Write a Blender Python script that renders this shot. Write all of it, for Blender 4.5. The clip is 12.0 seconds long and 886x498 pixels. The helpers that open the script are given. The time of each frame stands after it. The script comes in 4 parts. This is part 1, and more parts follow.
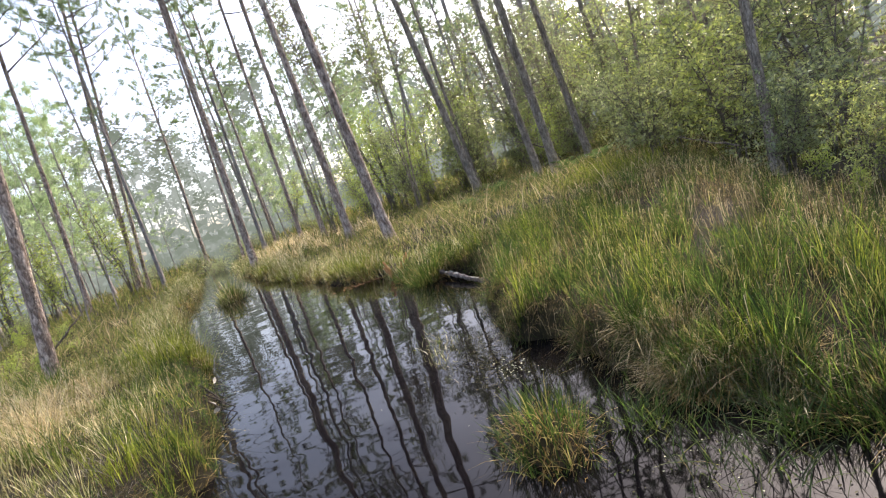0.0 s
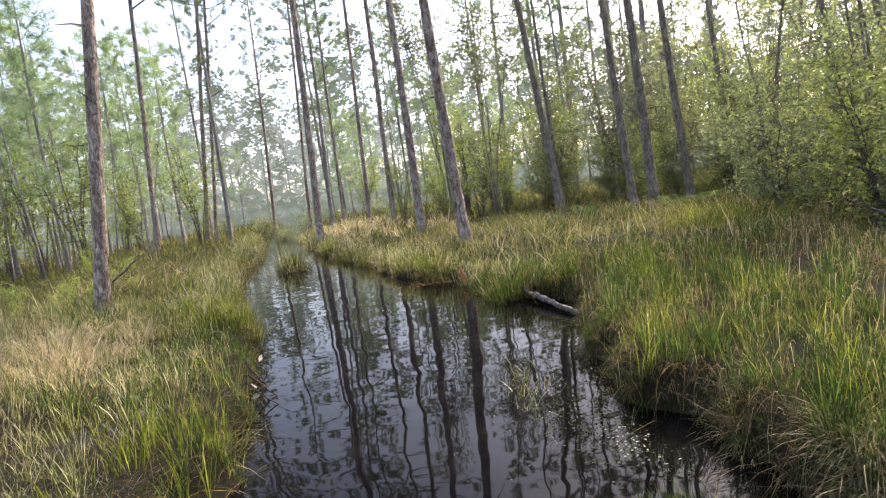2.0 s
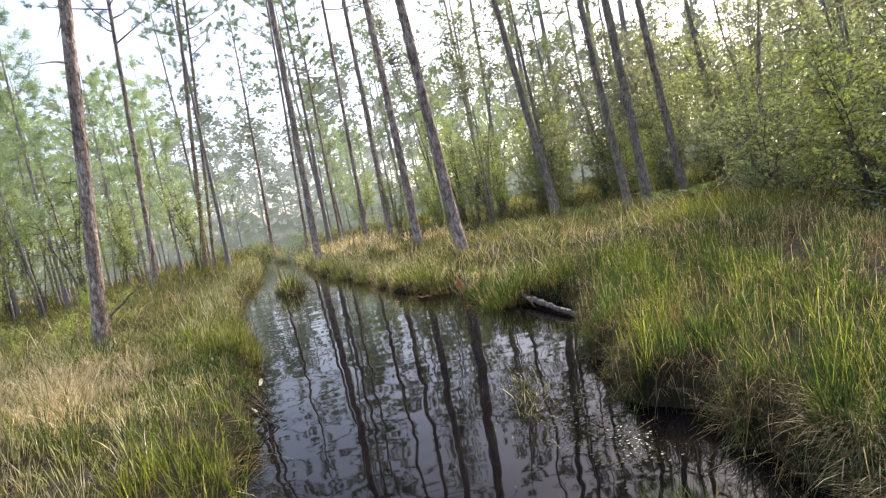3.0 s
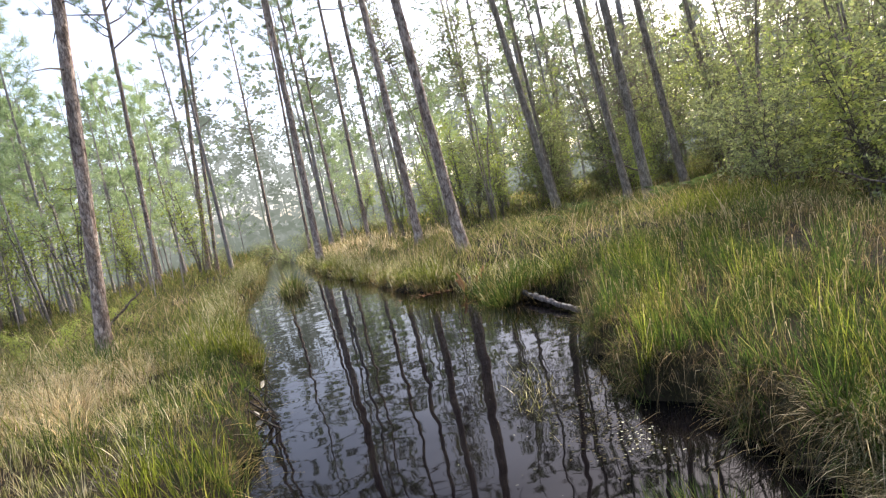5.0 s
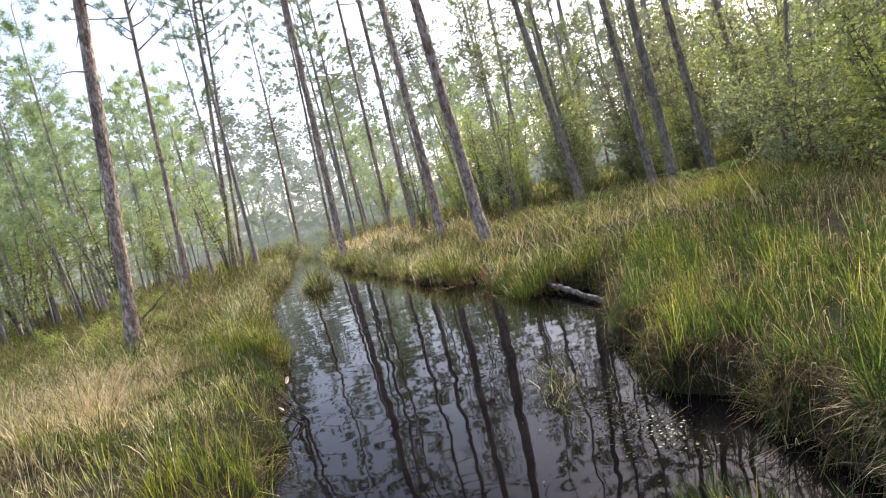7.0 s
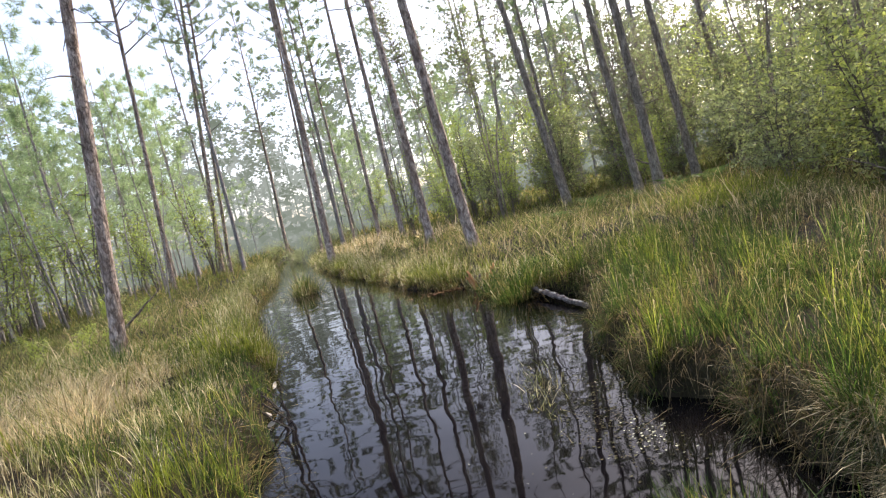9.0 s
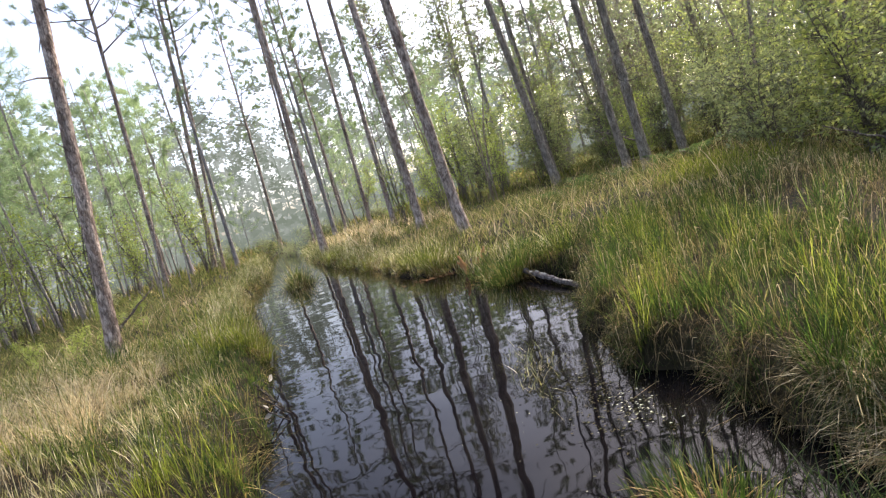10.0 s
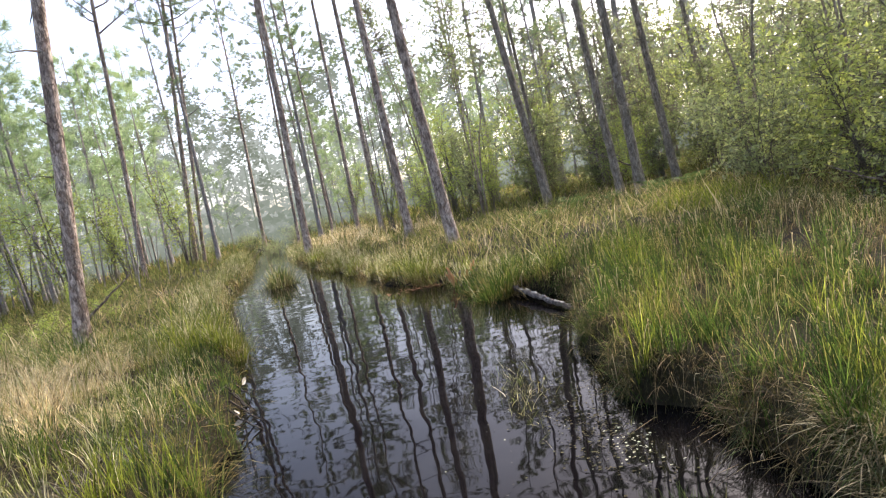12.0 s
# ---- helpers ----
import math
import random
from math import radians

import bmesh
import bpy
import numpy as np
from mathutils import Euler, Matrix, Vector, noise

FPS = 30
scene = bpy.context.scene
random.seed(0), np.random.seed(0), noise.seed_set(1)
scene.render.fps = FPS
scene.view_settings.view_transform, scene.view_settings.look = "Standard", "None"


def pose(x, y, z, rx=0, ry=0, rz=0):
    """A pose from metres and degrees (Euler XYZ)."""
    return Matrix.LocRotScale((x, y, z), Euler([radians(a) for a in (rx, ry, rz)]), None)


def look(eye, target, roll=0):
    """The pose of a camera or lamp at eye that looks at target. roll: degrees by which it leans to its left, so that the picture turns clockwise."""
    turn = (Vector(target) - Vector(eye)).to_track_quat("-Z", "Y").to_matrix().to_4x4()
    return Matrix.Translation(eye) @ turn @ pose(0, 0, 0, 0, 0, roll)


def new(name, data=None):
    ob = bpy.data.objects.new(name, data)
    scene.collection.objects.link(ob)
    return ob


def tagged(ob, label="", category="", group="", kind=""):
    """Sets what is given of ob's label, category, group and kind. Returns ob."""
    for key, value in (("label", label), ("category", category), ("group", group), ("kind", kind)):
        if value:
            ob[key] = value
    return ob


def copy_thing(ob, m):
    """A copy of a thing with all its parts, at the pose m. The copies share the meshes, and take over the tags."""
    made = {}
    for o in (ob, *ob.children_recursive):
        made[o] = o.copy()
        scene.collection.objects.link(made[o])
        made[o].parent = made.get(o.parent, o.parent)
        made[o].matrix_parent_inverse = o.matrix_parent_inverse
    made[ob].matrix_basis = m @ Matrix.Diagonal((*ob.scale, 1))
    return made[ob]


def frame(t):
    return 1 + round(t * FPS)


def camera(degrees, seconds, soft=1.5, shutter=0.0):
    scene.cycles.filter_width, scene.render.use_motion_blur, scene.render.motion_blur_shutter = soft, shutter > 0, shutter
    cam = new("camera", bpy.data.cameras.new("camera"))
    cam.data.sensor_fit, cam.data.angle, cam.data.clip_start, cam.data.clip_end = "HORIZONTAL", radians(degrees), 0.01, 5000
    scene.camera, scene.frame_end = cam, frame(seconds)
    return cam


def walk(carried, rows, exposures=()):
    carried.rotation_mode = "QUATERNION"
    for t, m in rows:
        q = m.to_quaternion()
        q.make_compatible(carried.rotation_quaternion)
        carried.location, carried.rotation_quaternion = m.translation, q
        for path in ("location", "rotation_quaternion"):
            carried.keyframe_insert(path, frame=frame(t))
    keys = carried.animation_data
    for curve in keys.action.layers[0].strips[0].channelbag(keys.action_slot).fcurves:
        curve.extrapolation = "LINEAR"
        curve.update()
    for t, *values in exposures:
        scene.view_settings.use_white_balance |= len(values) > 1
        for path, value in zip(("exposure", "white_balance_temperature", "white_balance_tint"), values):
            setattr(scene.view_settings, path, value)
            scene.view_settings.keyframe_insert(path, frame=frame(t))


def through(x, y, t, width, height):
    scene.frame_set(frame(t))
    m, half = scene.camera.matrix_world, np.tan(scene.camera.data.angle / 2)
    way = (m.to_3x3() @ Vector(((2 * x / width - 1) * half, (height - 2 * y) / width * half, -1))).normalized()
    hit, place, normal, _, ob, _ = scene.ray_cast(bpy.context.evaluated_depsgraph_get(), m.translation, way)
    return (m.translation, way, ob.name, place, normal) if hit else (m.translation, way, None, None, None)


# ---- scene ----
# ---------------------------------------------------------------- camera
cam = camera(76.0, 12.0, soft=1.2)
ROWS = [
    (0.0, 0.171, -0.809, 1.327, -6.50, -7.64, 18.84),
    (0.5, 0.142, -0.676, 1.342, -6.57, -6.14, 17.83),
    (1.0, 0.042, -0.386, 1.321, -6.17, -6.13, 13.10),
    (1.5, -0.049, -0.197, 1.339, -4.70, -6.08, 8.67),
    (2.0, -0.094, -0.016, 1.315, -0.88, -5.61, 7.51),
    (2.5, -0.061, -0.020, 1.306, -1.49, -4.55, 10.63),
    (4.5, -0.024, 0.002, 1.298, -0.93, -4.63, 12.16),
    (5.0, -0.013, -0.001, 1.299, -0.87, -4.69, 12.71),
    (5.5, 0.000, 0.000, 1.299, 0.00, -5.12, 12.78),
    (6.0, -0.005, 0.007, 1.302, 0.11, -4.69, 12.80),
    (6.5, 0.001, 0.027, 1.300, 1.27, -4.38, 13.30),
    (7.0, 0.003, 0.062, 1.288, 1.61, -4.85, 14.09),
    (9.0, 0.016, 0.012, 1.296, 0.36, -4.63, 13.92),
    (9.5, 0.029, 0.013, 1.292, 0.41, -6.04, 14.48),
    (10.0, 0.059, -0.016, 1.289, 0.10, -6.20, 16.56),
    (10.5, -0.015, -0.109, 1.300, -1.05, -4.33, 11.75),
    (11.0, -0.014, -0.107, 1.283, -0.06, -7.01, 10.12),
    (11.5, 0.038, 0.093, 1.284, -1.78, -7.78, 15.22),
    (12.0, 0.000, 0.160, 1.292, -1.65, -5.58, 12.04),
]


def cam_pose(x, y, z, yaw, pitch, roll):
    """Yaw to the left, pitch up, roll about the line of sight."""
    return pose(x, y, z, 0, 0, yaw) @ pose(0, 0, 0, 90 + pitch) @ pose(0, 0, 0, 0, 0, -roll)


walk(cam, [(t, cam_pose(*r)) for t, *r in ROWS], [(0.0, 0.90, 6300, 18), (1.5, 0.80, 6300, 18), (10.5, 0.80, 6300, 18), (12.0, 0.90, 6300, 18)])

# ---------------------------------------------------------------- light
SUN_AZ, SUN_EL = 43.0, 42.0          # degrees right of straight ahead (+y), above the horizon
sun = new("sun", bpy.data.lights.new("sun", "SUN"))
sun.data.energy, sun.data.angle, sun.data.color = 5.0, radians(1.5), (1.0, 0.92, 0.76)
to_sun = Vector((math.sin(radians(SUN_AZ)) * math.cos(radians(SUN_EL)), math.cos(radians(SUN_AZ)) * math.cos(radians(SUN_EL)), math.sin(radians(SUN_EL))))
sun.matrix_world = look(to_sun * 50, (0, 0, 0))

world = bpy.data.worlds.new("hazy_sky")
scene.world = world
world.use_nodes = True
wn, wl = world.node_tree.nodes, world.node_tree.links
wn.clear()
sky = wn.new("ShaderNodeTexSky")
sky.sky_type, sky.sun_disc = "NISHITA", False
sky.sun_elevation, sky.sun_rotation = radians(SUN_EL), radians(SUN_AZ)
sky.air_density, sky.dust_density, sky.ozone_density = 1.0, 4.0, 1.0
pale = wn.new("ShaderNodeHueSaturation")
pale.inputs["Saturation"].default_value = 0.88
bg = wn.new("ShaderNodeBackground")
bg.inputs["Strength"].default_value = 0.265
wo = wn.new("ShaderNodeOutputWorld")
wl.new(sky.outputs[0], pale.inputs["Color"])
wl.new(pale.outputs[0], bg.inputs["Color"])
wl.new(bg.outputs[0], wo.inputs["Surface"])


# ---------------------------------------------------------------- materials
class Mat:
    """A small builder for node materials."""

    def __init__(self, name):
        self.m = bpy.data.materials.new(name)
        self.m.use_nodes = True
        self.n, self.l = self.m.node_tree.nodes, self.m.node_tree.links
        self.n.clear()
        self.out = self.n.new("ShaderNodeOutputMaterial")

    def node(self, kind, **values):
        nd = self.n.new(kind)
        for key, v in values.items():
            if key in nd.inputs:
                nd.inputs[key].default_value = v
        return nd

    def link(self, a, b):
        self.l.new(a, b)

    def coords(self, scale=(1, 1, 1)):
        tc = self.n.new("ShaderNodeTexCoord")
        mp = self.n.new("ShaderNodeMapping")
        mp.inputs["Scale"].default_value = scale
        self.link(tc.outputs["Object"], mp.inputs["Vector"])
        return mp.outputs[0]

    def world_pos(self):
        return self.n.new("ShaderNodeNewGeometry").outputs["Position"]

    def noise(self, vec, scale, detail=4.0, rough=0.6):
        nd = self.node("ShaderNodeTexNoise", Scale=scale, Detail=detail, Roughness=rough)
        self.link(vec, nd.inputs["Vector"])
        return nd.outputs["Fac"]

    def ramp(self, fac, *stops):
        nd = self.n.new("ShaderNodeValToRGB")
        el = nd.color_ramp.elements
        while len(el) < len(stops):
            el.new(0.5)
        for e, (p, c) in zip(el, stops):
            e.position, e.color = p, (*c, 1)
        self.link(fac, nd.inputs[0])
        return nd.outputs[0]

    def mix(self, fac, a, b, blend="MIX"):
        nd = self.n.new("ShaderNodeMix")
        nd.data_type, nd.blend_type = "RGBA", blend
        for sock, v in ((nd.inputs[0], fac), (nd.inputs[6], a), (nd.inputs[7], b)):
            if isinstance(v, (int, float)):
                sock.default_value = v
            elif isinstance(v, tuple):
                sock.default_value = (*v, 1)
            else:
                self.link(v, sock)
        return nd.outputs[2]

    def bump(self, height, strength, distance):
        nd = self.node("ShaderNodeBump", Strength=strength, Distance=distance)
        self.link(height, nd.inputs["Height"])
        return nd.outputs[0]

    def finish(self, color, rough=0.8, normal=None, spec=0.3):
        p = self.node("ShaderNodeBsdfPrincipled", Roughness=rough)
        p.inputs["Specular IOR Level"].default_value = spec
        if isinstance(color, tuple):
            p.inputs["Base Color"].default_value = (*color, 1)
        else:
            self.link(color, p.inputs["Base Color"])
        if normal is not None:
            self.link(normal, p.inputs["Normal"])
        self.link(p.outputs[0], self.out.inputs["Surface"])
        return self.m

    def leafy(self, color, through, gloss=0.06, rough=0.45):
        """A thin leaf: some light passes through it, a little gloss on top."""
        d, t, g = self.n.new("ShaderNodeBsdfDiffuse"), self.n.new("ShaderNodeBsdfTranslucent"), self.n.new("ShaderNodeBsdfGlossy")
        g.inputs["Roughness"].default_value = rough
        for s in (d, t):
            self.link(color, s.inputs["Color"])
        a, b = self.n.new("ShaderNodeMixShader"), self.n.new("ShaderNodeMixShader")
        a.inputs[0].default_value, b.inputs[0].default_value = through, gloss
        self.link(d.outputs[0], a.inputs[1])
        self.link(t.outputs[0], a.inputs[2])
        self.link(a.outputs[0], b.inputs[1])
        self.link(g.outputs[0], b.inputs[2])
        self.link(b.outputs[0], self.out.inputs["Surface"])
        return self.m


def island_random(mt):
    return mt.n.new("ShaderNodeNewGeometry").outputs["Random Per Island"]


def make_leaf_material(name, dark, mid, light, patch=0.6, through=0.45, gloss=0.06, rough=0.45):
    mt = Mat(name)
    c = mt.ramp(island_random(mt), (0.0, dark), (0.55, mid), (1.0, light))
    n = mt.noise(mt.world_pos(), patch, 3)
    c = mt.mix(mt.ramp(n, (0.35, (0, 0, 0)), (0.65, (0.7, 0.7, 0.7))), c, mid)
    return mt.leafy(c, through, gloss, rough)


def make_bark(name, deep, plate, pale, scale=1.0):
    mt = Mat(name)
    v = mt.coords((1, 1, 0.32))
    vo = mt.n.new("ShaderNodeTexVoronoi")
    vo.feature = "DISTANCE_TO_EDGE"
    vo.inputs["Scale"].default_value = 34 * scale
    wob = mt.node("ShaderNodeTexNoise", Scale=9.0, Detail=3.0)
    mt.link(v, wob.inputs["Vector"])
    ad = mt.n.new("ShaderNodeVectorMath")
    ad.operation = "MULTIPLY_ADD"
    ad.inputs[1].default_value = (0.16, 0.16, 0.16)
    mt.link(wob.outputs["Color"], ad.inputs[0])
    mt.link(v, ad.inputs[2])
    mt.link(ad.outputs[0], vo.inputs["Vector"])
    crack = mt.ramp(vo.outputs["Distance"], (0.0, (0.15, 0.15, 0.15)), (0.05, (0.55, 0.55, 0.55)), (0.15, (1, 1, 1)))
    grain = mt.noise(v, 60 * scale, 5, 0.75)
    flake = mt.noise(mt.coords((1, 1, 0.55)), 13 * scale, 5, 0.75)
    patch = mt.noise(mt.coords((1, 1, 0.6)), 3.2, 3)
    c = mt.mix(mt.ramp(flake, (0.40, (0, 0, 0)), (0.54, (1, 1, 1))), plate, pale)
    c = mt.mix(mt.ramp(patch, (0.42, (0, 0, 0)), (0.7, (0.7, 0.7, 0.7))), c, tuple(x * 0.6 for x in plate))
    c = mt.mix(mt.ramp(grain, (0.3, (0.7, 0.7, 0.7)), (0.62, (0, 0, 0))), c, deep)
    worn = mt.mix(0.5, crack, mt.ramp(mt.noise(v, 22 * scale, 4, 0.7), (0.38, (0, 0, 0)), (0.56, (1, 1, 1))))
    c = mt.mix(worn, deep, c)
    h = mt.mix(0.45, crack, flake)
    return mt.finish(c, 0.9, mt.bump(h, 0.9, 0.025), 0.15)


BARK = make_bark("pine_bark", (0.05, 0.036, 0.029), (0.36, 0.25, 0.185), (0.82, 0.67, 0.55), 0.8)
BARK_GREY = make_bark("grey_bark", (0.075, 0.06, 0.044), (0.32, 0.265, 0.20), (0.54, 0.465, 0.37), 0.9)
# Pale as dead wood is; on the far pines it stands in for haze.
BARK_PALE_HAZED = make_bark("pale_hazed_bark", (0.14, 0.12, 0.105), (0.38, 0.33, 0.29), (0.55, 0.50, 0.46), 1.2)
BRANCH = make_bark("branch_bark", (0.06, 0.05, 0.04), (0.20, 0.17, 0.145), (0.34, 0.30, 0.26), 2.5)
# Both needle greens are lightened, standing in for haze among the crowns.
NEEDLES = make_leaf_material("pine_needles", (0.10, 0.155, 0.06), (0.18, 0.25, 0.10), (0.28, 0.33, 0.15), 0.3, 0.6, 0.05)
NEEDLES_SOFT = make_leaf_material("young_needles_hazed", (0.20, 0.28, 0.12), (0.34, 0.44, 0.20), (0.50, 0.58, 0.30), 0.3, 0.6, 0.04)
LEAF_BAY = make_leaf_material("bay_leaves", (0.095, 0.12, 0.045), (0.25, 0.29, 0.10), (0.54, 0.56, 0.20), 0.9, 0.66, 0.09, 0.34)
# Slightly yellower than the other bay leaves.
LEAF_YELLOW = make_leaf_material("yellow_bay_leaves", (0.10, 0.135, 0.035), (0.27, 0.32, 0.070), (0.58, 0.60, 0.15), 0.9, 0.68, 0.09, 0.34)
LEAF_FRESH = make_leaf_material("fresh_leaves", (0.18, 0.25, 0.035), (0.33, 0.40, 0.06), (0.54, 0.58, 0.13), 0.5, 0.62, 0.05)
FERN = make_leaf_material("fern_fronds", (0.05, 0.085, 0.022), (0.10, 0.155, 0.042), (0.17, 0.22, 0.07), 0.8, 0.45, 0.015)


def make_grass_material(name, greens, straws, low, high):
    """Blades of mixed age: green ones and straw ones, in drifts."""
    mt = Mat(name)
    r = island_random(mt)
    g = mt.ramp(r, (0.0, greens[0]), (0.5, greens[1]), (1.0, greens[2]))
    s = mt.ramp(r, (0.0, straws[0]), (0.5, straws[1]), (1.0, straws[2]))
    p = mt.world_pos()
    drift = mt.mix(0.5, mt.noise(p, 0.9, 4, 0.65), mt.ramp(mt.noise(p, 5.5, 3, 0.6), (0.3, (0.2, 0.2, 0.2)), (0.7, (0.8, 0.8, 0.8))))
    tone = mt.ramp(mt.noise(p, 13.0, 3, 0.7), (0.34, (0.32, 0.32, 0.32)), (0.66, (1.3, 1.3, 1.3)))
    own = mt.node("ShaderNodeMath")
    own.operation = "MULTIPLY_ADD"
    own.inputs[1].default_value = 0.30
    mt.link(r, own.inputs[0])
    mt.link(drift, own.inputs[2])
    c = mt.mix(mt.ramp(own.outputs[0], (low, (0, 0, 0)), (high, (1, 1, 1))), g, s)
    return mt.leafy(mt.mix(1.0, c, tone, "MULTIPLY"), 0.6, 0.015, 0.5)


GREENS = ((0.022, 0.046, 0.008), (0.066, 0.115, 0.017), (0.168, 0.24, 0.036))
STRAWS = ((0.15, 0.088, 0.022), (0.37, 0.24, 0.072), (0.61, 0.455, 0.18))
GRASS_GREEN = make_grass_material("marsh_grass", GREENS, STRAWS, 0.74, 0.95)
GRASS_MIXED = make_grass_material("mixed_grass", GREENS, STRAWS, 0.56, 0.88)
GRASS_DRY = make_grass_material("dry_grass", GREENS, STRAWS, 0.24, 0.55)
# Straw colours raised past dry grass, to carry sunlight on the bank.
STRAW_GRASS = make_grass_material("straw_grass", GREENS, ((0.46, 0.33, 0.14), (0.78, 0.62, 0.33), (0.92, 0.80, 0.52)), 0.16, 0.45)
MEADOW = make_grass_material("meadow_grass", ((0.07, 0.088, 0.020), (0.165, 0.192, 0.040), (0.33, 0.36, 0.085)), ((0.13, 0.072, 0.034), (0.26, 0.158, 0.08), (0.40, 0.285, 0.155)), 0.62, 0.94)
LIME = make_grass_material("lime_grass", ((0.10, 0.125, 0.012), (0.21, 0.245, 0.025), (0.35, 0.38, 0.055)), STRAWS, 0.85, 1.05)
TANGLE = make_grass_material("dead_tangle", ((0.035, 0.042, 0.011), (0.085, 0.095, 0.022), (0.18, 0.185, 0.045)), ((0.055, 0.033, 0.013), (0.14, 0.09, 0.036), (0.41, 0.29, 0.13)), 0.50, 0.86)
GRASS_PALE = make_grass_material("pale_green_grass", ((0.08, 0.105, 0.018), (0.20, 0.235, 0.04), (0.38, 0.42, 0.10)), ((0.40, 0.30, 0.13), (0.72, 0.59, 0.32), (0.90, 0.80, 0.54)), 0.55, 0.85)
GREY_THATCH = make_grass_material("grey_matted_grass", ((0.04, 0.05, 0.018), (0.09, 0.10, 0.035), (0.17, 0.18, 0.07)), ((0.07, 0.06, 0.045), (0.18, 0.16, 0.12), (0.36, 0.32, 0.25)), 0.35, 0.7)
THATCH = make_grass_material("old_thatch", ((0.035, 0.042, 0.012), (0.075, 0.085, 0.018), (0.15, 0.16, 0.035)), ((0.07, 0.045, 0.02), (0.16, 0.11, 0.05), (0.33, 0.24, 0.12)), 0.45, 0.75)


def make_soil():
    mt = Mat("wet_peat_soil")
    p = mt.world_pos()
    c = mt.ramp(mt.noise(p, 9, 7, 0.75), (0.3, (0.010, 0.008, 0.006)), (0.55, (0.028, 0.021, 0.013)), (0.8, (0.065, 0.048, 0.028)))
    far = mt.ramp(mt.noise(p, 0.5, 5, 0.7), (0.35, (0.035, 0.042, 0.014)), (0.7, (0.085, 0.068, 0.032)))
    c = mt.mix(mt.ramp(mt.noise(p, 0.35, 4), (0.45, (0, 0, 0)), (0.65, (0.6, 0.6, 0.6))), c, far)
    h = mt.mix(0.5, mt.noise(p, 14, 6, 0.7), mt.noise(p, 55, 5, 0.75))
    return mt.finish(c, 0.92, mt.bump(h, 1.0, 0.06), 0.12)


SOIL = make_soil()


def make_water():
    mt = Mat("tannin_water")
    p = mt.world_pos()
    mp = mt.n.new("ShaderNodeMapping")
    mp.inputs["Scale"].default_value = (0.75, 1.35, 1.0)
    mt.link(p, mp.inputs["Vector"])
    slow = mt.noise(mp.outputs[0], 1.4, 2, 0.35)
    fine = mt.noise(mp.outputs[0], 11.0, 2, 0.5)
    h = mt.mix(0.006, slow, fine)
    scum = mt.noise(p, 1.3, 5, 0.7)
    c = mt.ramp(scum, (0.45, (0.003, 0.0025, 0.003)), (0.75, (0.009, 0.008, 0.007)))
    nd = mt.node("ShaderNodeBsdfPrincipled", Roughness=0.02)
    nd.inputs["IOR"].default_value = 1.34
    nd.inputs["Specular IOR Level"].default_value = 0.155
    mt.link(c, nd.inputs["Base Color"])
    mt.link(mt.bump(h, 0.185, 0.05), nd.inputs["Normal"])
    mt.link(nd.outputs[0], mt.out.inputs["Surface"])
    return mt.m


WATER = make_water()


def make_distance():
    """Haze painted into glowing woods: the farther a trunk stands, the paler."""
    mt = Mat("painted_haze_woods")
    p = mt.world_pos()
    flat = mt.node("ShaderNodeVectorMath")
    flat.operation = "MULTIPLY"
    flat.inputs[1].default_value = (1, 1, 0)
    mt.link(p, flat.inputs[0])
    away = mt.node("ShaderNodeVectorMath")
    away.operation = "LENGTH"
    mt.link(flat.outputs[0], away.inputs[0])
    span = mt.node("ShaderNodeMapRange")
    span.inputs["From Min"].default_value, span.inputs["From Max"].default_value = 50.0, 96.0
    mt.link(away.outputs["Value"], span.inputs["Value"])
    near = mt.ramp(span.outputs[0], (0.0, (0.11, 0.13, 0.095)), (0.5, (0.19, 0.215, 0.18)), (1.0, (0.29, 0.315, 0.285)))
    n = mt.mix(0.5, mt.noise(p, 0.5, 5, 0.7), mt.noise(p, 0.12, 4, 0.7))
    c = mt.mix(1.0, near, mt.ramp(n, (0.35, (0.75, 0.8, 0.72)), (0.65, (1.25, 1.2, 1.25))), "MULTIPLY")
    # Emission replaces daylight on the woods, so the painted haze glows.
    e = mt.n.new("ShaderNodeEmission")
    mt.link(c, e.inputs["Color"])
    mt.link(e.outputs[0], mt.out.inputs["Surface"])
    return mt.m


DISTANCE = make_distance()


# ---------------------------------------------------------------- mesh helpers
def mesh_from(name, verts, faces, mat, smooth=True):
    me = bpy.data.meshes.new(name)
    me.from_pydata([tuple(v) for v in verts], [], faces)
    me.materials.append(mat)
    if smooth:
        me.polygons.foreach_set("use_smooth", [True] * len(me.polygons))
    me.update()
    return me


def mesh_arrays(name, verts, loops, sides, mat, smooth=False):
    """A mesh out of numpy arrays, all faces with the same number of sides."""
    me = bpy.data.meshes.new(name)
    nf = len(loops) // sides
    me.vertices.add(len(verts))
    me.vertices.foreach_set("co", np.asarray(verts, np.float32).ravel())
    me.loops.add(len(loops))
    me.loops.foreach_set("vertex_index", np.asarray(loops, np.int32))
    me.polygons.add(nf)
    me.polygons.foreach_set("loop_start", np.arange(0, nf * sides, sides, dtype=np.int32))
    if smooth:
        me.polygons.foreach_set("use_smooth", np.ones(nf, bool))
    me.materials.append(mat)
    me.update(calc_edges=True)
    me.validate()
    return me


def under(parent, name, me, label=""):
    ob = new(name, me)
    ob.parent = parent
    return tagged(ob, label) if label else ob


